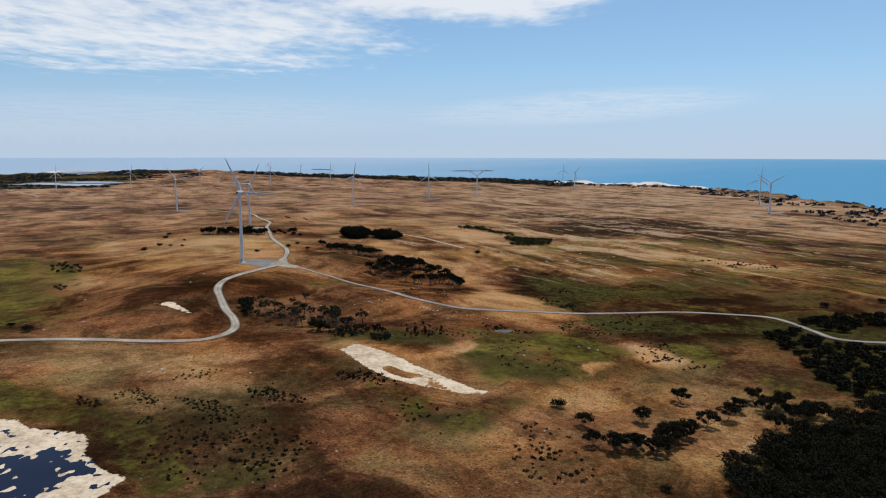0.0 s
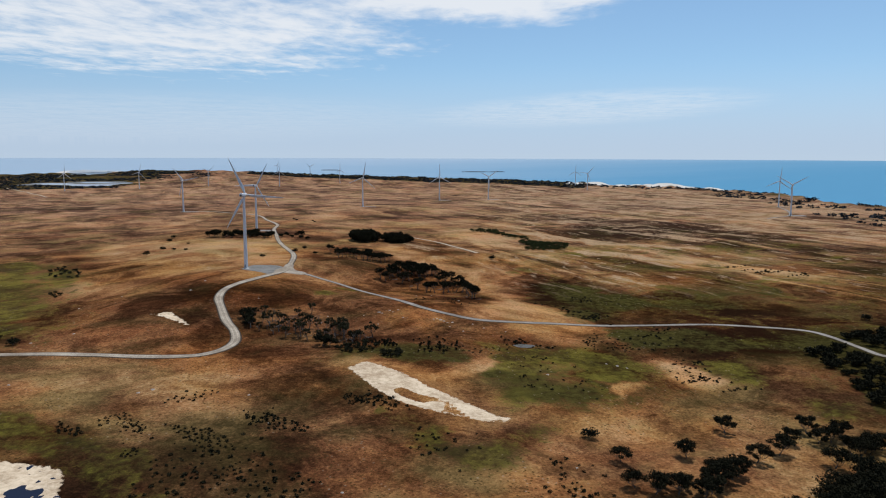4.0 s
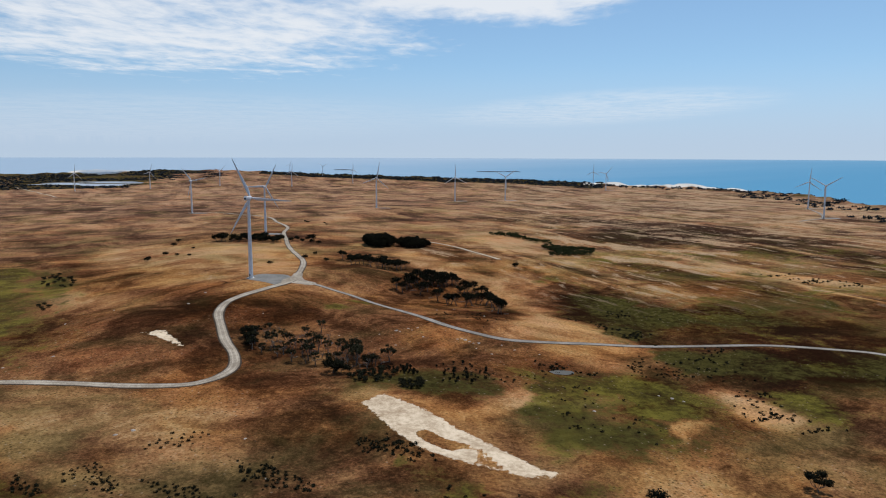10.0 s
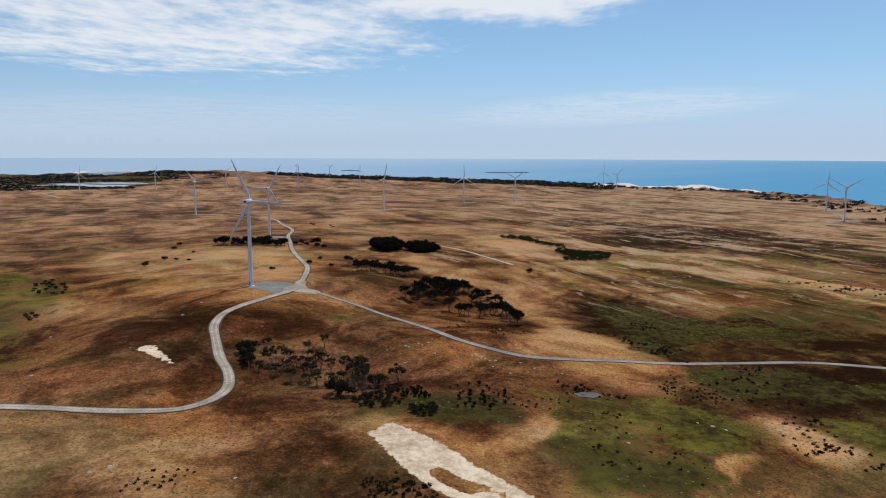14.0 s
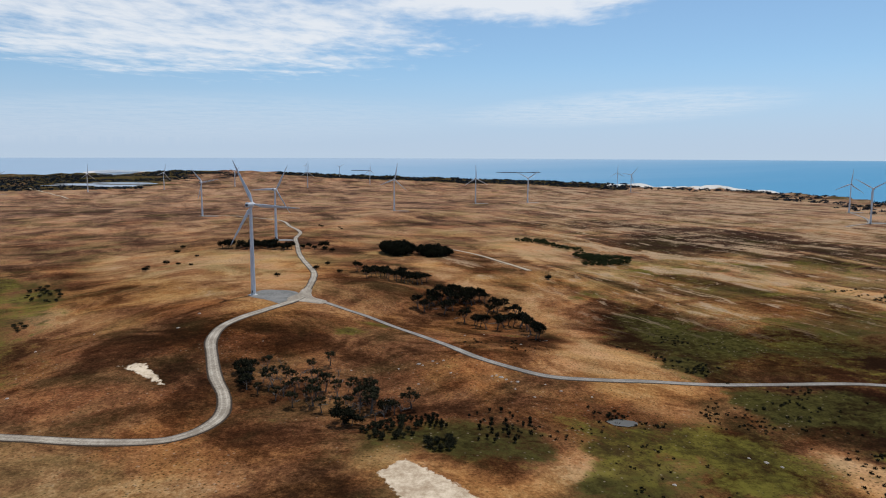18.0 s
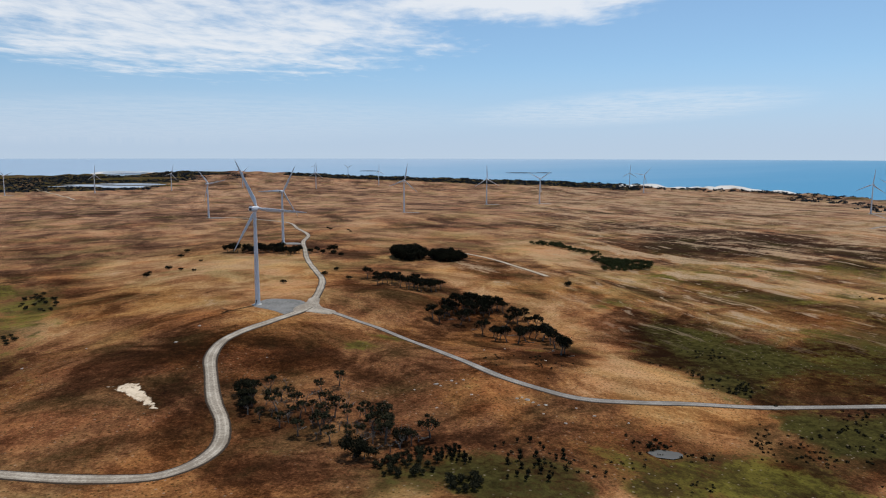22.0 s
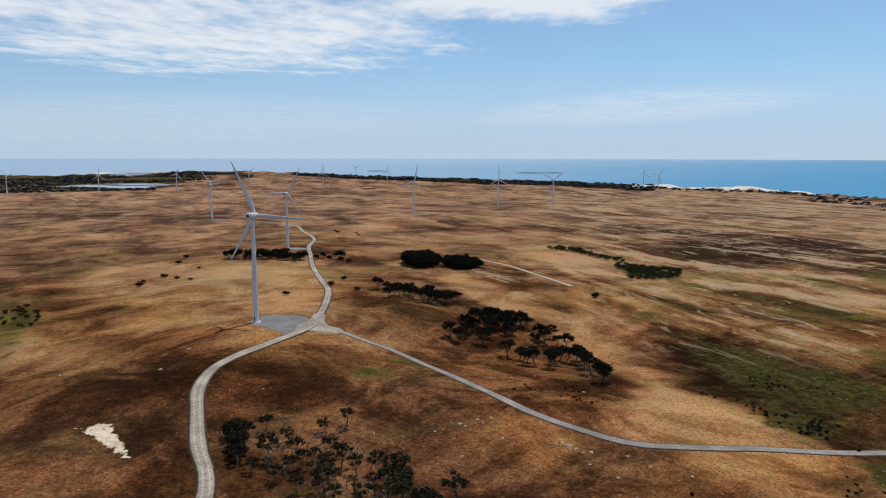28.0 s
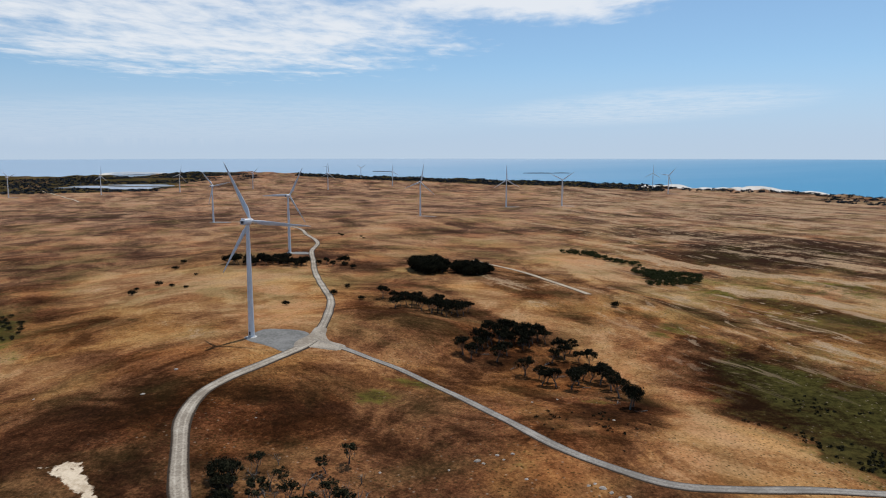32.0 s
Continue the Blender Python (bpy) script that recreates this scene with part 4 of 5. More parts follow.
def place_turbines():
    """Feet on the land; the rotor's first blade leans by the given angle above the level."""
    first = make_turbine()
    spots = [(0, 0, -3), (-129, 498, 62), (-470, 1035, 12), (-27, 1190, 80), (177, 1640, 92), (348, 1720, 35), (905, 3150, 88), (883, 2693, 50),
             (1245, 1455, 84), (1099, 1068, 30), (-1553, 2412, 88), (-1330, 2680, 75), (-1810, 2190, 20), (-1109, 3028, 40), (-700, 2950, 85), (-470, 3512, 90), (-1396, 5639, 70), (-950, 4950, 30)]
    for n, (x, y, lean) in enumerate(spots):
        px, py, pz, k = on_ground(x, y)
        m = pose(px, py, pz + (0.25 if n < 2 else 0.1), 0, 0, -12 + (n * 7 % 5 - 2) * (n > 1)) @ Matrix.Scale(k, 4)
        one = first if n == 0 else copy_thing(first, m)
        one.matrix_basis = m
        for o in one.children:
            if o.name.startswith("hub"):
                o.rotation_euler = (0, radians(-lean), 0)


place_turbines()


# ---- trees and scrub ----
def tube(points, radii, sides=5):
    """A tapered round limb along points."""
    rings = []
    for i, (p, r) in enumerate(zip(points, radii)):
        way = (Vector(points[min(i + 1, len(points) - 1)]) - Vector(points[max(i - 1, 0)])).normalized()
        a = way.orthogonal().normalized()
        b = way.cross(a)
        rings.append([tuple(Vector(p) + r * (math.cos(2 * math.pi * k / sides) * a + math.sin(2 * math.pi * k / sides) * b)) for k in range(sides)])
    return loft(rings)


def leaf_cloud(rng, centre, size, count, leaf):
    """Small leaf sprays filling an uneven flattened clump, as triangles."""
    d = rng.randn(count, 3)
    d /= np.linalg.norm(d, axis=1)[:, None]
    d *= (rng.rand(count, 1) ** 0.4) * (0.8 + 0.35 * rng.rand(count, 1))
    d[:, 2] = np.where(d[:, 2] < -0.45, -0.45 + 0.3 * (d[:, 2] + 0.45), d[:, 2])
    c = np.array(centre) + d * np.array(size)
    a = rng.randn(count, 3)
    a[:, 2] *= 0.6
    a /= np.linalg.norm(a, axis=1)[:, None]
    b = np.cross(a, rng.randn(count, 3))
    b /= np.linalg.norm(b, axis=1)[:, None]
    s = leaf * (0.6 + 0.8 * rng.rand(count, 1))
    return np.stack([c + a * s, c - a * s * 0.6 + b * s * 0.9, c - a * s * 0.6 - b * s * 0.9], 1).reshape(-1, 3)


def cloud_mesh(name, clouds, mat):
    v = np.concatenate(clouds)
    return mesh_from(name, v, np.arange(len(v)).reshape(-1, 3).tolist(), mat)


def graft(verts, faces, pts, radii):
    """Grows a limb out of the nearest corner of what stands so far, as one skin."""
    v, f = tube(pts, radii)
    start = len(verts)
    if not verts:
        verts.extend(v), faces.extend(f)
        return
    root = min(range(start), key=lambda i: (Vector(verts[i]) - Vector(pts[0])).length_squared)
    move = {i: (root if i < 5 else start + i - 5) for i in range(len(v))}
    verts.extend(v[5:])
    for q in f:
        q = list(dict.fromkeys(move[i] for i in q))
        if len(q) > 2:
            faces.append(q)


def make_tree(name, seed, tall, wide, limbs, clump, leaves, flat, mat, bark, label, category, group, bole=0.4, leaf=0.42, skirt=0):
    """A tree with a leaning trunk, limbs and a broken crown."""
    rng = np.random.RandomState(seed)
    top = new(name)
    verts, faces, clouds = [], [], []

    def limb(pts, radii):
        graft(verts, faces, pts, radii)
    lean = rng.randn(2) * 0.08 * tall
    fork = np.array([lean[0], lean[1], tall * bole])
    base = 0.028 * tall
    limb([(0, 0, -0.5), (lean[0] * 0.3, lean[1] * 0.3, fork[2] * 0.5), tuple(fork)], [base * 1.5, base, base * 0.8])
    for i in range(limbs):
        a = 2 * math.pi * (i + rng.rand() * 0.7) / limbs
        reach = wide * (0.25 + 0.75 * rng.rand() ** 0.6)
        end = np.array([lean[0] + math.cos(a) * reach, lean[1] + math.sin(a) * reach, tall * (1 - 0.12 - 0.34 * (reach / wide) ** 2 * flat - (0.1 if flat > 0.75 else 0.34) * rng.rand())])
        low = fork * (1 - 0.35 * rng.rand())
        mid = (low + end) / 2 + np.array([0, 0, -0.06 * tall]) + rng.randn(3) * 0.04 * tall
        limb([tuple(low), tuple(mid), tuple(end)], [base * 0.6, base * 0.4, base * 0.15])
        if leaves:
            size = clump * (0.65 + 0.6 * rng.rand()) * np.array([1.0, 1.0, 0.72 if flat > 0.75 else 0.85])
            clouds.append(leaf_cloud(rng, end, size, leaves, leaf))
            if rng.rand() < 0.6:
                clouds.append(leaf_cloud(rng, (mid + end) / 2 + rng.randn(3) * 0.05 * tall + np.array([0, 0, 0.08 * tall]), size * 0.75, leaves // 2, leaf))
        else:
            for _ in range(3):
                tip = end + rng.randn(3) * 0.12 * tall
                limb([tuple((mid + end) / 2), tuple(tip)], [base * 0.2, base * 0.06])
    for i in range(skirt):
        a = 2 * math.pi * (i + rng.rand()) / skirt
        clouds.append(leaf_cloud(rng, (math.cos(a) * wide * 0.6, math.sin(a) * wide * 0.6, tall * rng.uniform(0.2, 0.6)), np.array([1.0, 1.0, 0.9]) * clump * 1.1, leaves, leaf))
    part("trunk", mesh_from("trunk", verts, faces, bark), top)
    if clouds:
        part("crown", cloud_mesh("crown", clouds, mat), top)
    return tagged(top, label, category, group)


def make_shrub(name, seed, tall, wide, leaves, mat, label, group, leaf=0.4):
    rng = np.random.RandomState(seed)
    top = new(name)
    verts, faces, clouds = [], [], []
    for i in range(5):
        a = 2 * math.pi * (i + rng.rand() * 0.6) / 5
        end = np.array([math.cos(a) * wide * 0.5, math.sin(a) * wide * 0.5, tall * (0.5 + 0.2 * rng.rand())])
        graft(verts, faces, [(0, 0, -0.3), tuple(end * [0.5, 0.5, 0.6]), tuple(end)], [0.16, 0.1, 0.04])
        clouds.append(leaf_cloud(rng, end, np.array([wide * 0.55, wide * 0.55, tall * 0.42]) * (0.75 + 0.4 * rng.rand()), leaves // 6, leaf))
    clouds.append(leaf_cloud(rng, (0, 0, tall * 0.55), np.array([wide * 0.6, wide * 0.6, tall * 0.45]), leaves // 5, leaf))
    part("stem", mesh_from("stem", verts, faces, BARK), top)
    part("crown", cloud_mesh("crown", clouds, mat), top)
    return tagged(top, label, "shrub", group)


def stand(makers, spots, seed, lo=0.8, hi=1.2):
    """Copies of the given trees, one at each spot, turned and scaled by chance."""
    rng = random.Random(seed)
    first = {id(t): True for t in makers}
    order = list(range(len(makers)))
    for n, spot in enumerate(spots):
        x, y = spot[0], spot[1]
        own = makers[order[n] if n < len(order) else rng.randrange(len(makers))]
        px, py, pz, k = on_ground(x, y)
        size = (spot[2] if len(spot) > 2 else rng.uniform(lo, hi)) * k
        m = pose(px, py, pz - 0.05, 0, 0, rng.uniform(0, 360)) @ Matrix.Scale(size, 4)
        if first.get(id(own)):
            first[id(own)] = False
            own.matrix_basis = m
        else:
            own = copy_thing(own, m)
            own.matrix_basis = m


def scatter(shape, count, apart, seed):
    """Spots by chance within an outline, some way apart."""
    rng = random.Random(seed)
    pts = np.array(shape, float)
    lo, hi, out = pts.min(0), pts.max(0), []
    for _ in range(count * 30):
        x, y = rng.uniform(lo[0], hi[0]), rng.uniform(lo[1], hi[1])
        if float(in_shape(np.array(x), np.array(y), pts)) > 0 and all((x - a) ** 2 + (y - b) ** 2 > apart ** 2 for a, b in out):
            out.append((x, y))
            if len(out) == count:
                break
    return out


def mounded(shape, count, apart, seed, edge, heart):
    """Spots within an outline, with the tall ones at its heart and low ones at the rim."""
    c = np.mean(shape, 0)
    reach = max(math.hypot(*(np.array(p) - c)) for p in shape)
    rng = random.Random(seed)
    return [(x, y, (edge + (heart - edge) * (1 - (math.hypot(x - c[0], y - c[1]) / reach) ** 2)) * rng.uniform(0.88, 1.12)) for x, y in scatter(shape, count, apart, seed)]


UMBRELLA = "dark spreading tea tree with a flat broken crown on dry grass"
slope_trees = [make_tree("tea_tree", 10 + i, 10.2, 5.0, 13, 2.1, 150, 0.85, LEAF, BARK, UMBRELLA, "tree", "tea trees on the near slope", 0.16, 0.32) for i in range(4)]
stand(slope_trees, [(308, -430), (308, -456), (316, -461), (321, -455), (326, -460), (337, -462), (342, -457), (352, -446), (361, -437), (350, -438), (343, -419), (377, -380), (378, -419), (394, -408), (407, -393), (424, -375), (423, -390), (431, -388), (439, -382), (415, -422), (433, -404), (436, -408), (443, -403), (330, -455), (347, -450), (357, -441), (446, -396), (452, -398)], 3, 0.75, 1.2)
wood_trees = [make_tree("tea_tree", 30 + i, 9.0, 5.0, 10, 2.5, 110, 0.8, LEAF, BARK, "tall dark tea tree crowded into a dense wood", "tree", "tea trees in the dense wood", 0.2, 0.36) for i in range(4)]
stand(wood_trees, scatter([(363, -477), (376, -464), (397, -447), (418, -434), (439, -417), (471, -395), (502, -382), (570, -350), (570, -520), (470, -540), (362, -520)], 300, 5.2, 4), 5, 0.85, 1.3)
ridge_trees = [make_tree("sheoak", 50 + i, 14.5, 5.0, 13, 2.1, 105, 0.8, LEAF, BARK, "dark rounded sheoak in a clump on the ridge", "tree", "trees on the ridge", 0.3, 0.38) for i in range(4)]
stand(ridge_trees, [(145, 22), (151, 18), (165, 54), (173, 66), (182, 74), (169, 20), (188, -3), (198, -25), (207, -26), (216, -30), (208, 34), (223, 60), (234, 30), (236, -13), (241, -26), (245, -70), (248, -63), (191, 72), (200, 92), (158, 40), (170, 52), (180, 62), (188, 56), (196, 76), (176, 36), (197, -8), (202, -16), (228, 40), (214, 50), (238, -2), (230, -10), (243, -45), (162, 48), (178, 70), (185, 66), (154, 30), (193, 64), (206, 80), (218, 44), (226, -4), (180, 84, 1.2), (192, 82, 1.2), (222, -18), (170, 60, 1.25), (163, 66, 1.2), (176, 80, 1.25), (186, 72, 1.2), (156, 44, 1.15), (200, 86, 1.1)], 6, 0.7, 1.15)
stand([make_tree("sheoak", 60 + i, 11.5, 4.4, 11, 1.8, 80, 0.8, LEAF, BARK, "dark sheoak in a thin clump behind the crest", "tree", "trees behind the crest", 0.3, 0.4) for i in range(3)],
      [(79, 135), (86, 154), (102, 134), (112, 125), (125, 121), (134, 132), (141, 160), (61, 175), (92, 146), (98, 150), (108, 142), (116, 136), (120, 130), (128, 138), (82, 146), (132, 148), (94, 162), (124, 154), (72, 168), (114, 152), (138, 142)], 7, 0.95, 1.45)
stand([make_tree("sheoak", 70 + i, 10.5, 3.3, 9, 1.35, 62, 0.8, GREY_LEAF, BARK, "thin half-bare sheoak with a ragged grey-green crown", "tree", "trees in the hollow", 0.34, 0.32) for i in range(4)]
      + [make_tree("dead_tree", 80 + i, 7.5, 2.8, 9, 1.2, 0, 0.4, GREY_LEAF, DEAD_WOOD, "bare grey dead tree with broken limbs", "tree", "dead trees in the hollow", 0.5) for i in range(3)],
      [(56, -186), (59, -200), (74, -217), (80, -206), (95, -203), (102, -215), (113, -221), (99, -233), (125, -205), (134, -219), (143, -232), (150, -232), (157, -241), (165, -230), (105, -164), (68, -180), (75, -171), (102, -194), (83, -187), (88, -212), (120, -213), (110, -230), (128, -228), (142, -222), (62, -192), (92, -192), (87, -224), (117, -240), (138, -240), (148, -250), (70, -188), (72, -200), (78, -192), (90, -200), (94, -211), (99, -204), (104, -222), (108, -216), (112, -208), (118, -224), (124, -232), (130, -212), (131, -236), (136, -226), (144, -240), (154, -234), (160, -236), (66, -212), (82, -198), (86, -190), (98, -184), (111, -192), (116, -202), (121, -222), (126, -240), (106, -200), (90, -218), (79, -212), (133, -245), (152, -246), (64, -200), (109, -236), (140, -214), (97, -174), (114, -180)], 8, 0.75, 1.45)
stand([make_tree("sheoak", 90 + i, 9.5, 5.0, 11, 2.2, 120, 0.6, LEAF, BARK, "large dark bushy sheoak among thin grey trees", "tree", "trees in the hollow") for i in range(2)],
      [(132, -256, 1.15), (137, -258, 0.9), (56, -188, 1.1), (60, -196, 0.9), (64, -205, 0.8), (152, -238, 0.9)], 9)
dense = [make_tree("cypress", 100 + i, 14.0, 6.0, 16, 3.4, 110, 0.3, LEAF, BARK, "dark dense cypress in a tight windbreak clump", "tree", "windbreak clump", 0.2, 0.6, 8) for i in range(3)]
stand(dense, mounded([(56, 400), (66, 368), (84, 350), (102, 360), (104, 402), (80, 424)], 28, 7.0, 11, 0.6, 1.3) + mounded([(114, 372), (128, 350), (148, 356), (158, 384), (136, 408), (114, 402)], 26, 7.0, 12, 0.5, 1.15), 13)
stand([make_tree("sheoak", 110 + i, 11.0, 4.8, 11, 2.6, 100, 0.4, LEAF, BARK, "dark sheoak in the clump before the second turbine", "tree", "trees before the second turbine", 0.3, 0.45, 1) for i in range(3)],
      scatter([(-156, 388), (-136, 382), (-112, 388), (-90, 376), (-76, 372), (-70, 394), (-84, 408), (-110, 416), (-130, 424), (-152, 410)], 34, 6.0, 31) + [(-177, 419), (-171, 400), (-182, 405), (-164, 396), (-60, 400), (-54, 412), (-42, 396), (-30, 418)], 14, 0.6, 1.3)
stand([make_shrub("dune_shrub", 120 + i, 6.0, 6.0, 460, SCRUB_LEAF, "low dark green coastal scrub bush on the dune", "scrub on the dune", 0.5) for i in range(3)],
      scatter([(262, 640), (306, 630), (326, 580), (364, 540), (362, 522), (322, 552), (300, 600), (268, 618)], 44, 6.5, 15) + mounded([(356, 520), (372, 486), (400, 476), (428, 462), (424, 430), (404, 398), (372, 380), (346, 378), (352, 430), (340, 470)], 64, 6.5, 16, 0.5, 1.15), 16, 0.5, 1.25)
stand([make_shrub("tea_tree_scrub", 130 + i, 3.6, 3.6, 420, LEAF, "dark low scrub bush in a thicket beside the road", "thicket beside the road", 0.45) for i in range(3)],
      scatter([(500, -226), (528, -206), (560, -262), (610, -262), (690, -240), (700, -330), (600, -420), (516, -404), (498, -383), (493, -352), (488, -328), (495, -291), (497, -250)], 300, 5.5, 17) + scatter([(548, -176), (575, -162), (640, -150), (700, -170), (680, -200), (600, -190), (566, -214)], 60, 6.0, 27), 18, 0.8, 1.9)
stand([make_shrub("low_bush", 140 + i, 4.2, 2.6, 380, GREY_LEAF, "grey-green upright bush in a low thicket below the hollow", "bushes in the hollow", 0.36) for i in range(3)],
      scatter([(143, -265), (152, -257), (160, -247), (172, -255), (173, -274), (164, -277), (147, -278)], 30, 2.6, 19) + scatter([(177, -278), (190, -274), (191, -289), (180, -292)], 16, 2.4, 29), 19, 0.5, 0.95)
stand([make_shrub("low_bush", 145, 3.4, 1.3, 220, LEAF, "small dark upright bush in a close row", "bushes in the hollow", 0.3)],
      scatter([(161, -247), (177, -242), (181, -244), (188, -259), (185, -261), (171, -257)], 34, 2.2, 39) + scatter([(193, -237), (212, -227), (231, -236), (228, -270), (203, -281)], 24, 5.0, 49), 20, 0.5, 1.0)
stand([make_shrub("scrub_bush", 160 + i, 4.5, 4.6, 420, GREY_LEAF, "grey-green scrub bush in a thicket on the damp flat", "thicket on the damp flat", 0.45) for i in range(2)],
      scatter([(-294, 120), (-281, 136), (-241, 105), (-208, 46), (-225, 42), (-256, 65)], 26, 5.0, 59) + scatter([(-195, -45), (-186, -41), (-170, -61), (-173, -75)], 6, 5.0, 69), 23, 0.35, 0.7)
stand([make_shrub("shrub", 150 + i, 4.0, 4.0, 420, LEAF, "dark lone bush on the dry hillside", "bushes on the hillside", 0.42) for i in range(3)],
      [(-205, 213), (-203, 265), (-179, 246), (-256, 437), (-186, 321), (-154, 227), (-20, 139), (10, 191), (15, 229), (43, 166), (-64, 442), (-48, 425), (-44, 440), (-29, 408), (-14, 389), (-81, 762), (-132, 807), (-114, -248), (-90, -266), (-215, 240), (-240, 380), (-120, 780), (-70, 730), (609, -113), (679, -91), (298, -403), (280, 215), (330, -500)], 20, 0.7, 1.35)


def bush_field(name, areas, seed, mat, label):
    """Low bushes by the hundred, each a ragged tuft of leaf sprays, in one mesh."""
    rng = np.random.RandomState(seed)
    clouds = []
    for shape, count, lo, hi, leaves, *close in areas:
        if close:
            spots = scatter(shape, count, close[0], seed + count)
        else:
            hearts = scatter(shape, max(3, count // 8), 5.0, seed + count)
            spots = [(hx + rng.randn() * 5.5, hy + rng.randn() * 4.0) for hx, hy in hearts for _ in range(rng.randint(2, 14))] + scatter(shape, count // 4, 4.0, seed + count + 1)
        for x, y in spots:
            px, py, pz, k = on_ground(x, y)
            s = rng.uniform(lo, hi) * k
            clouds.append(leaf_cloud(rng, (px, py, pz + s * 0.38), np.array([s, s, s * 0.6]), leaves, s * 0.34))
    tagged(new(name, cloud_mesh(name, clouds, mat)), label, "bushes", kind="stuff")


bush_field("low_bushes", [
    ([(35, -392), (90, -372), (152, -385), (174, -503), (130, -515), (88, -505)], 90, 0.5, 1.2, 32),
    ([(80, -440), (130, -430), (165, -460), (160, -510), (110, -500)], 110, 0.5, 1.4, 32, 2.4),
    ([(19, -402), (42, -416), (40, -421), (28, -418)], 18, 0.7, 1.3, 32, 2.0),
    ([(39, -401), (49, -390), (72, -410), (70, -414), (52, -408)], 40, 0.4, 1.0, 30, 1.8),
    ([(80, -406), (102, -409), (120, -426), (120, -433), (108, -435), (90, -419)], 52, 0.5, 1.35, 34, 2.1),
    ([(112, -384), (138, -392), (152, -403), (151, -410), (131, -410), (120, -402)], 50, 0.5, 1.4, 34, 2.1),
    ([(60, -378), (69, -354), (89, -353), (83, -372), (68, -378)], 20, 0.6, 1.2, 30, 3.0),
    ([(161, -358), (177, -360), (179, -373), (168, -373)], 30, 0.5, 1.2, 30, 1.8),
    ([(68, -437), (77, -432), (80, -441), (72, -443)], 12, 0.5, 1.1, 30, 1.6),
    ([(176, -352), (190, -362), (205, -378), (190, -384), (172, -366)], 40, 0.7, 1.5, 30),
    ([(268, -212), (285, -206), (300, -222), (292, -236), (262, -228)], 40, 0.7, 1.4, 30),
    ([(324, -222), (362, -224), (372, -190), (345, -170)], 60, 0.6, 1.3, 30),
    ([(372, -240), (403, -240), (425, -300), (405, -318), (384, -285)], 60, 0.7, 1.4, 30),
    ([(270, -420), (300, -440), (300, -500), (262, -490)], 60, 0.7, 1.4, 30),
    ([(210, -402), (245, -405), (235, -450), (205, -440)], 30, 0.7, 1.3, 30),
    ([(600, 240), (660, 190), (690, 130), (650, 120), (610, 180)], 60, 1.0, 2.0, 26),
    ([(360, -140), (450, -150), (430, -230), (380, -230)], 60, 0.6, 1.3, 30),
    ([(318, -72), (346, -76), (368, -104), (366, -134), (344, -122), (326, -104)], 50, 0.7, 1.6, 30),
    ([(262, -240), (320, -262), (330, -340), (270, -350)], 50, 0.5, 1.1, 28),
    ([(200, -240), (250, -240), (256, -262), (206, -268)], 40, 0.7, 1.5, 30),
    ([(330, -15), (380, -10), (400, -60), (350, -60)], 40, 0.6, 1.3, 28),
    ([(200, -60), (260, -90), (230, -140), (180, -120)], 30, 0.6, 1.2, 26)], 21, LEAF, "small dark heath bushes dotted over the dry grass")


def coast_scrub():
    """Wind-cut scrub belts along the far coast, in one mesh."""
    rng = np.random.RandomState(22)
    clouds = []
    n = 90000
    x, y = rng.uniform(-3400, 2600, n), rng.uniform(700, 8200, n)
    gap, d = shore_gap(x, y), np.hypot(x - MID[0], y - MID[1])
    slope = (x - MID[0]) / np.maximum(y - MID[1], 1)
    left = (in_shape(x + 60 * np.sin(y * 0.011), y + 50 * np.sin(x * 0.013), SCRUB_LAND) > -40) & (gap > 30) & (np.sin(x * 0.004 + 2) * np.sin(y * 0.0031) > -0.35)
    belt = (slope > -0.30) & (slope < 0.2) & (gap > 60) & (gap < 850)
    right = (slope > 0.40) & (gap > 100) & (gap < 900) & (np.sin(x * 0.013) * np.sin(y * 0.011) > -0.2)
    dunes = (slope > 0.18) & (slope < 0.42) & (gap > 330) & (gap < 480)
    lagoon = (in_shape(x, y, LAGOON_SHORE) > -30) | (in_shape(x, y, INLET_SHORE) > -40)
    share = np.where(left, 0.3, np.where(belt, 0.5, np.where(right, 0.28, np.where(dunes, 0.6, 0))))
    keep = (rng.rand(n) < share) & ~lagoon & (np.abs(slope) < 0.95)
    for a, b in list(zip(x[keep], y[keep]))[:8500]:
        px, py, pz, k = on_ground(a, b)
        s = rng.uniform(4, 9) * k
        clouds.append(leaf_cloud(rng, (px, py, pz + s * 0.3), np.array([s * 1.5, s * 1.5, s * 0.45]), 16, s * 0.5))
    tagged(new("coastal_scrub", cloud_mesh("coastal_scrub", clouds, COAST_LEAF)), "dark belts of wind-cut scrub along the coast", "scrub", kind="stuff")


coast_scrub()


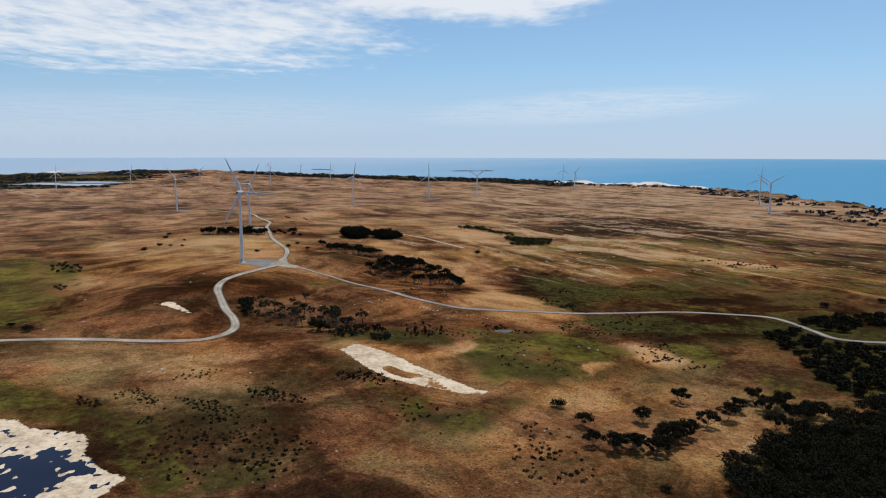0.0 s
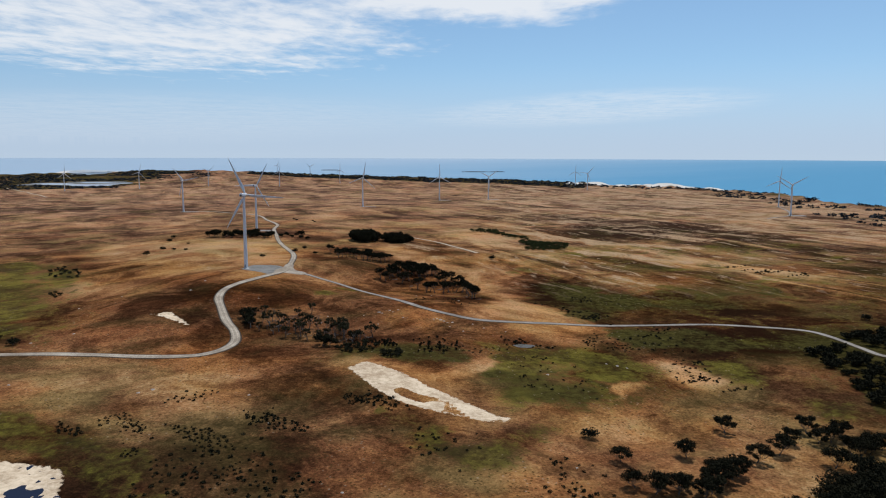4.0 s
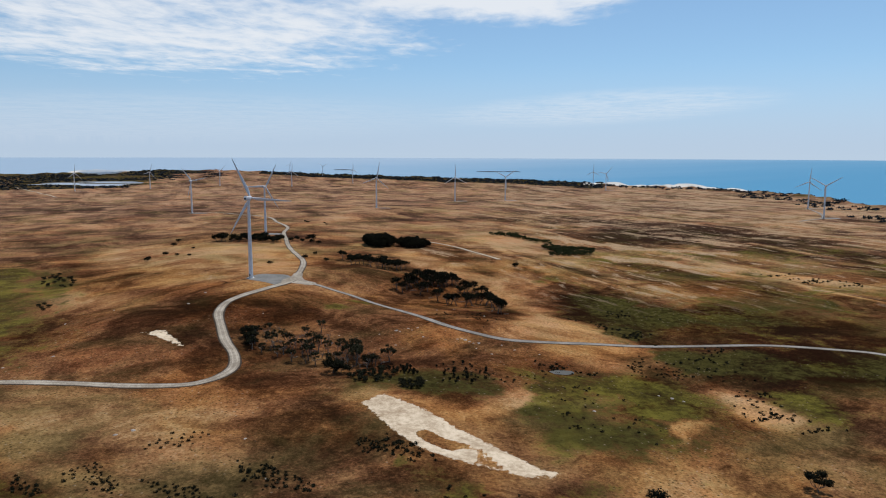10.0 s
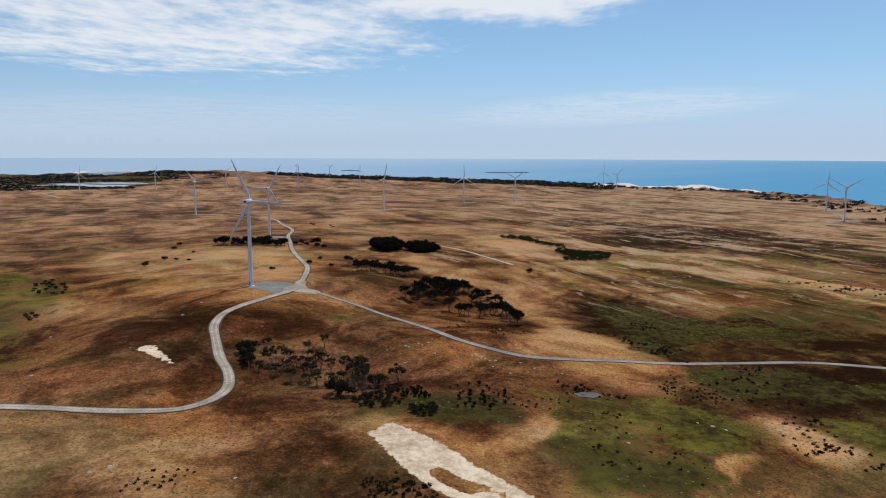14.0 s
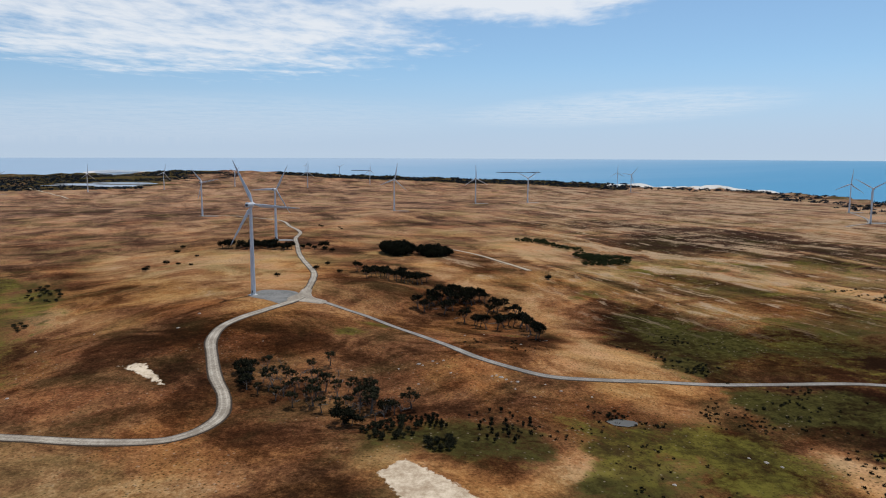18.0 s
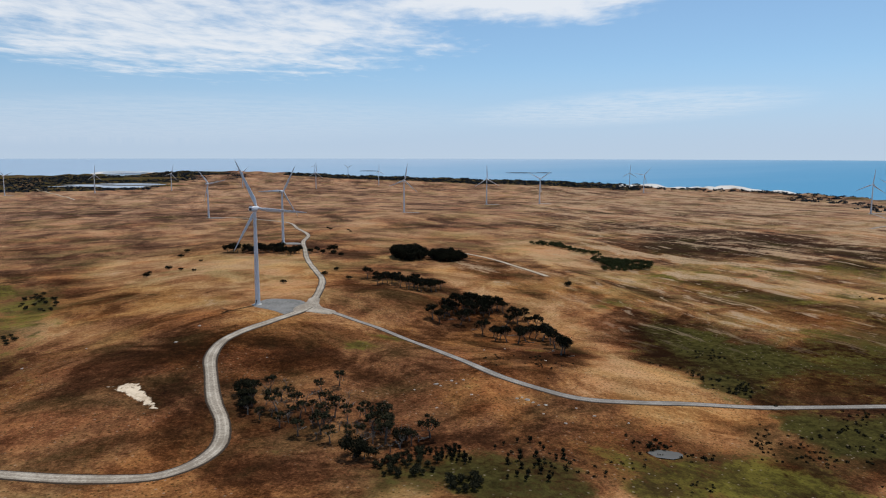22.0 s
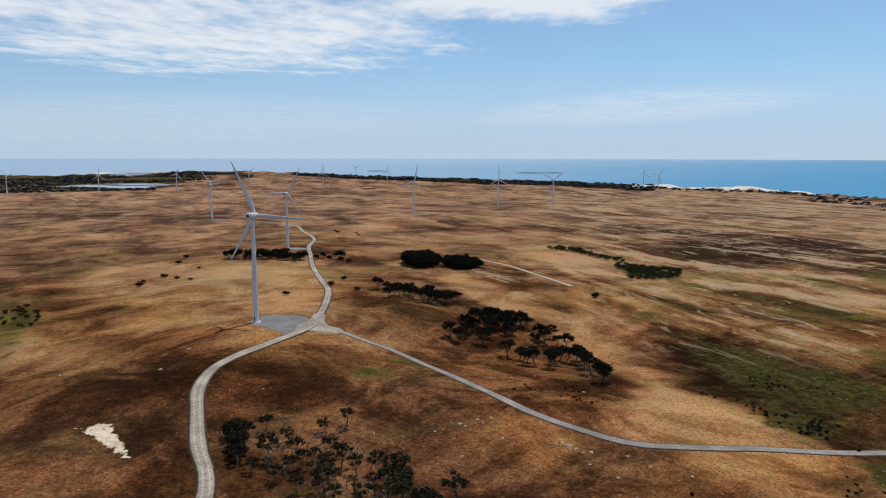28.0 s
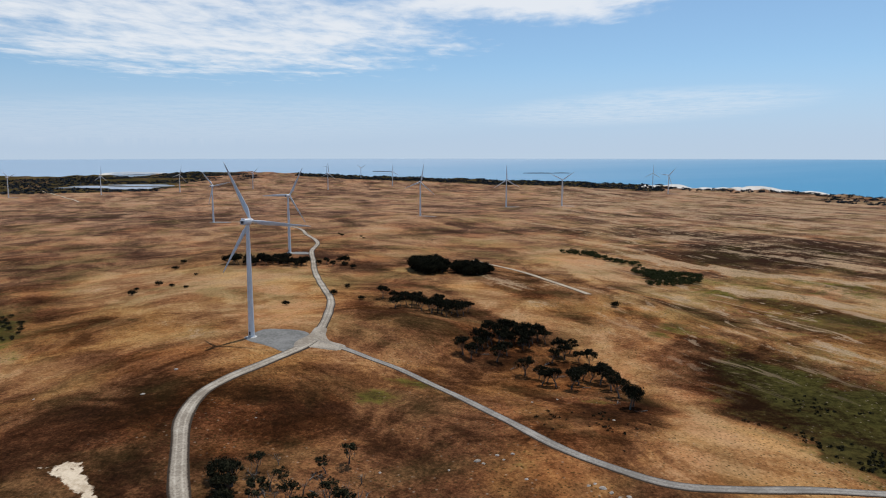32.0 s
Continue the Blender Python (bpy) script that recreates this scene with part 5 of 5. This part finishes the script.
# ---- fallen timber, stones and islets ----
def make_fallen_tree(seed, size, group):
    """A bleached trunk lying on the ground with broken limbs."""
    rng = np.random.RandomState(seed)
    top = new("fallen_tree")
    v, f = tube([(-size / 2, 0, 0.25), (0, rng.randn() * 0.3, 0.35), (size / 2, rng.randn() * 0.5, 0.25)], [0.32, 0.24, 0.1], 6)
    part("trunk", mesh_from("trunk", v, f, DEAD_WOOD), top)
    for _ in range(5):
        x = rng.uniform(-0.2, 0.45) * size
        a = rng.uniform(-1.2, 1.2)
        reach = size * rng.uniform(0.2, 0.4)
        v, f = tube([(x, 0, 0.3), (x + reach * 0.5, math.sin(a) * reach * 0.6, 0.5 + abs(math.cos(a)) * 0.5), (x + reach, math.sin(a) * reach, 0.3 + abs(math.cos(a)) * 0.9)], [0.14, 0.09, 0.03], 5)
        part("branch", mesh_from("branch", v, f, DEAD_WOOD), top)
    return tagged(top, "bleached fallen tree with broken limbs on dry grass", "dead wood", group)


logs = [make_fallen_tree(200 + i, 6.5 + i, "fallen trees in the hollow") for i in range(3)]
stand(logs, [(92, -178), (96, -190), (86, -205), (84, -216), (118, -190), (141, -246), (150, -240), (162, -232), (108, -208), (76, -194), (126, -214), (99, -224), (134, -234), (70, -208), (115, -228)], 41, 0.7, 1.2)
stand([make_fallen_tree(210, 7.0, "fallen trees on the ridge")], [(160, 30), (180, 10), (196, 12), (212, 0), (226, -24), (240, -58), (252, -72), (204, 28)], 42, 0.7, 1.2)


def make_stone(seed):
    rng = np.random.RandomState(seed)
    bm = bmesh.new()
    bmesh.ops.create_icosphere(bm, subdivisions=2, radius=1.0)
    for v in bm.verts:
        n = noise.noise(v.co * 1.3 + Vector((seed, 0, 0)))
        v.co = Vector((v.co.x * 1.3, v.co.y * 0.9, max(v.co.z, -0.35) * 0.6)) * (1 + 0.4 * n)
    me = bpy.data.meshes.new("boulder")
    bm.to_mesh(me)
    bm.free()
    me.materials.append(STONE)
    return tagged(new("boulder", me), "pale weathered boulder lying in dry grass", "boulder", "boulders on the slope")


stones = [make_stone(i) for i in range(4)]
stand(stones, [(216, -173, 1.40), (219, -176, 1.02), (213, -170, 0.75), (171, -150, 0.93), (178, -148, 0.84), (174, -154, 0.65), (252, -186, 0.84), (243, -178, 0.75), (120, -170, 0.65), (60, -225, 0.55), (-60, -240, 0.93), (-80, -262, 0.84), (-20, -110, 1.11), (50, -130, 0.55), (232, -96, 0.75), (190, -70, 0.75), (205, -60, 0.65), (150, -165, 0.65), (165, -190, 0.75), (235, -200, 0.84), (224, -190, 0.65), (-110, -140, 0.93), (-90, -100, 0.84), (270, -190, 0.75), (345, -262, 1.11), (351, -266, 0.84), (338, -258, 0.75), (285, -440, 0.65), (180, -470, 0.65), (130, -400, 0.65), (108, -360, 0.75), (-40, -350, 0.84), (162, -156, 1.30), (165, -158, 0.80), (226, -178, 1.00), (222, -179, 0.70), (210, -172, 0.80), (-19, -73, 1.20), (184, -170, 0.80), (48, -352, 1.10), (42, -358, 1.00), (290, -300, 0.90)], 43)


def make_islet(x, y, long, deep, tall, seed):
    """A low rocky reef far out at sea."""
    rng = np.random.RandomState(seed)
    n = 40
    a = np.linspace(0, 2 * np.pi, n, endpoint=False)
    verts, faces = [], []
    for k, (grow, h) in enumerate(((1.0, -2.0), (0.93, 0.35), (0.6, 0.8), (0.2, 1.0))):
        for i in range(n):
            w = grow * (1 + 0.16 * math.sin(3 * a[i] + seed) + 0.1 * rng.randn())
            px, py, pz, s = draw_in(np.array(x + long * w * math.cos(a[i])), np.array(y + deep * w * math.sin(a[i])), np.array(SEA_LEVEL + tall * h * (0.7 + 0.5 * rng.rand()) if h > 0 else SEA_LEVEL - 8))
            verts.append((float(px), float(py), float(pz)))
    faces = [[k * n + i, k * n + (i + 1) % n, (k + 1) * n + (i + 1) % n, (k + 1) * n + i] for k in range(3) for i in range(n)] + [[3 * n + i for i in range(n)]]
    tagged(new("islet", mesh_from("islet", verts, faces, ISLET_ROCK)), "low dark rocky reef in the calm sea", "islet", "reefs off the coast")


ISLET_ROCK = plain_material("dark_wet_rock", (0.05, 0.05, 0.05), (0.13, 0.125, 0.12), 0.05, 0.9, 0.0)
make_islet(480, 7000, 150, 50, 5, 1)
make_islet(720, 7050, 90, 40, 5, 2)
make_islet(-1250, 7600, 110, 40, 5, 3)
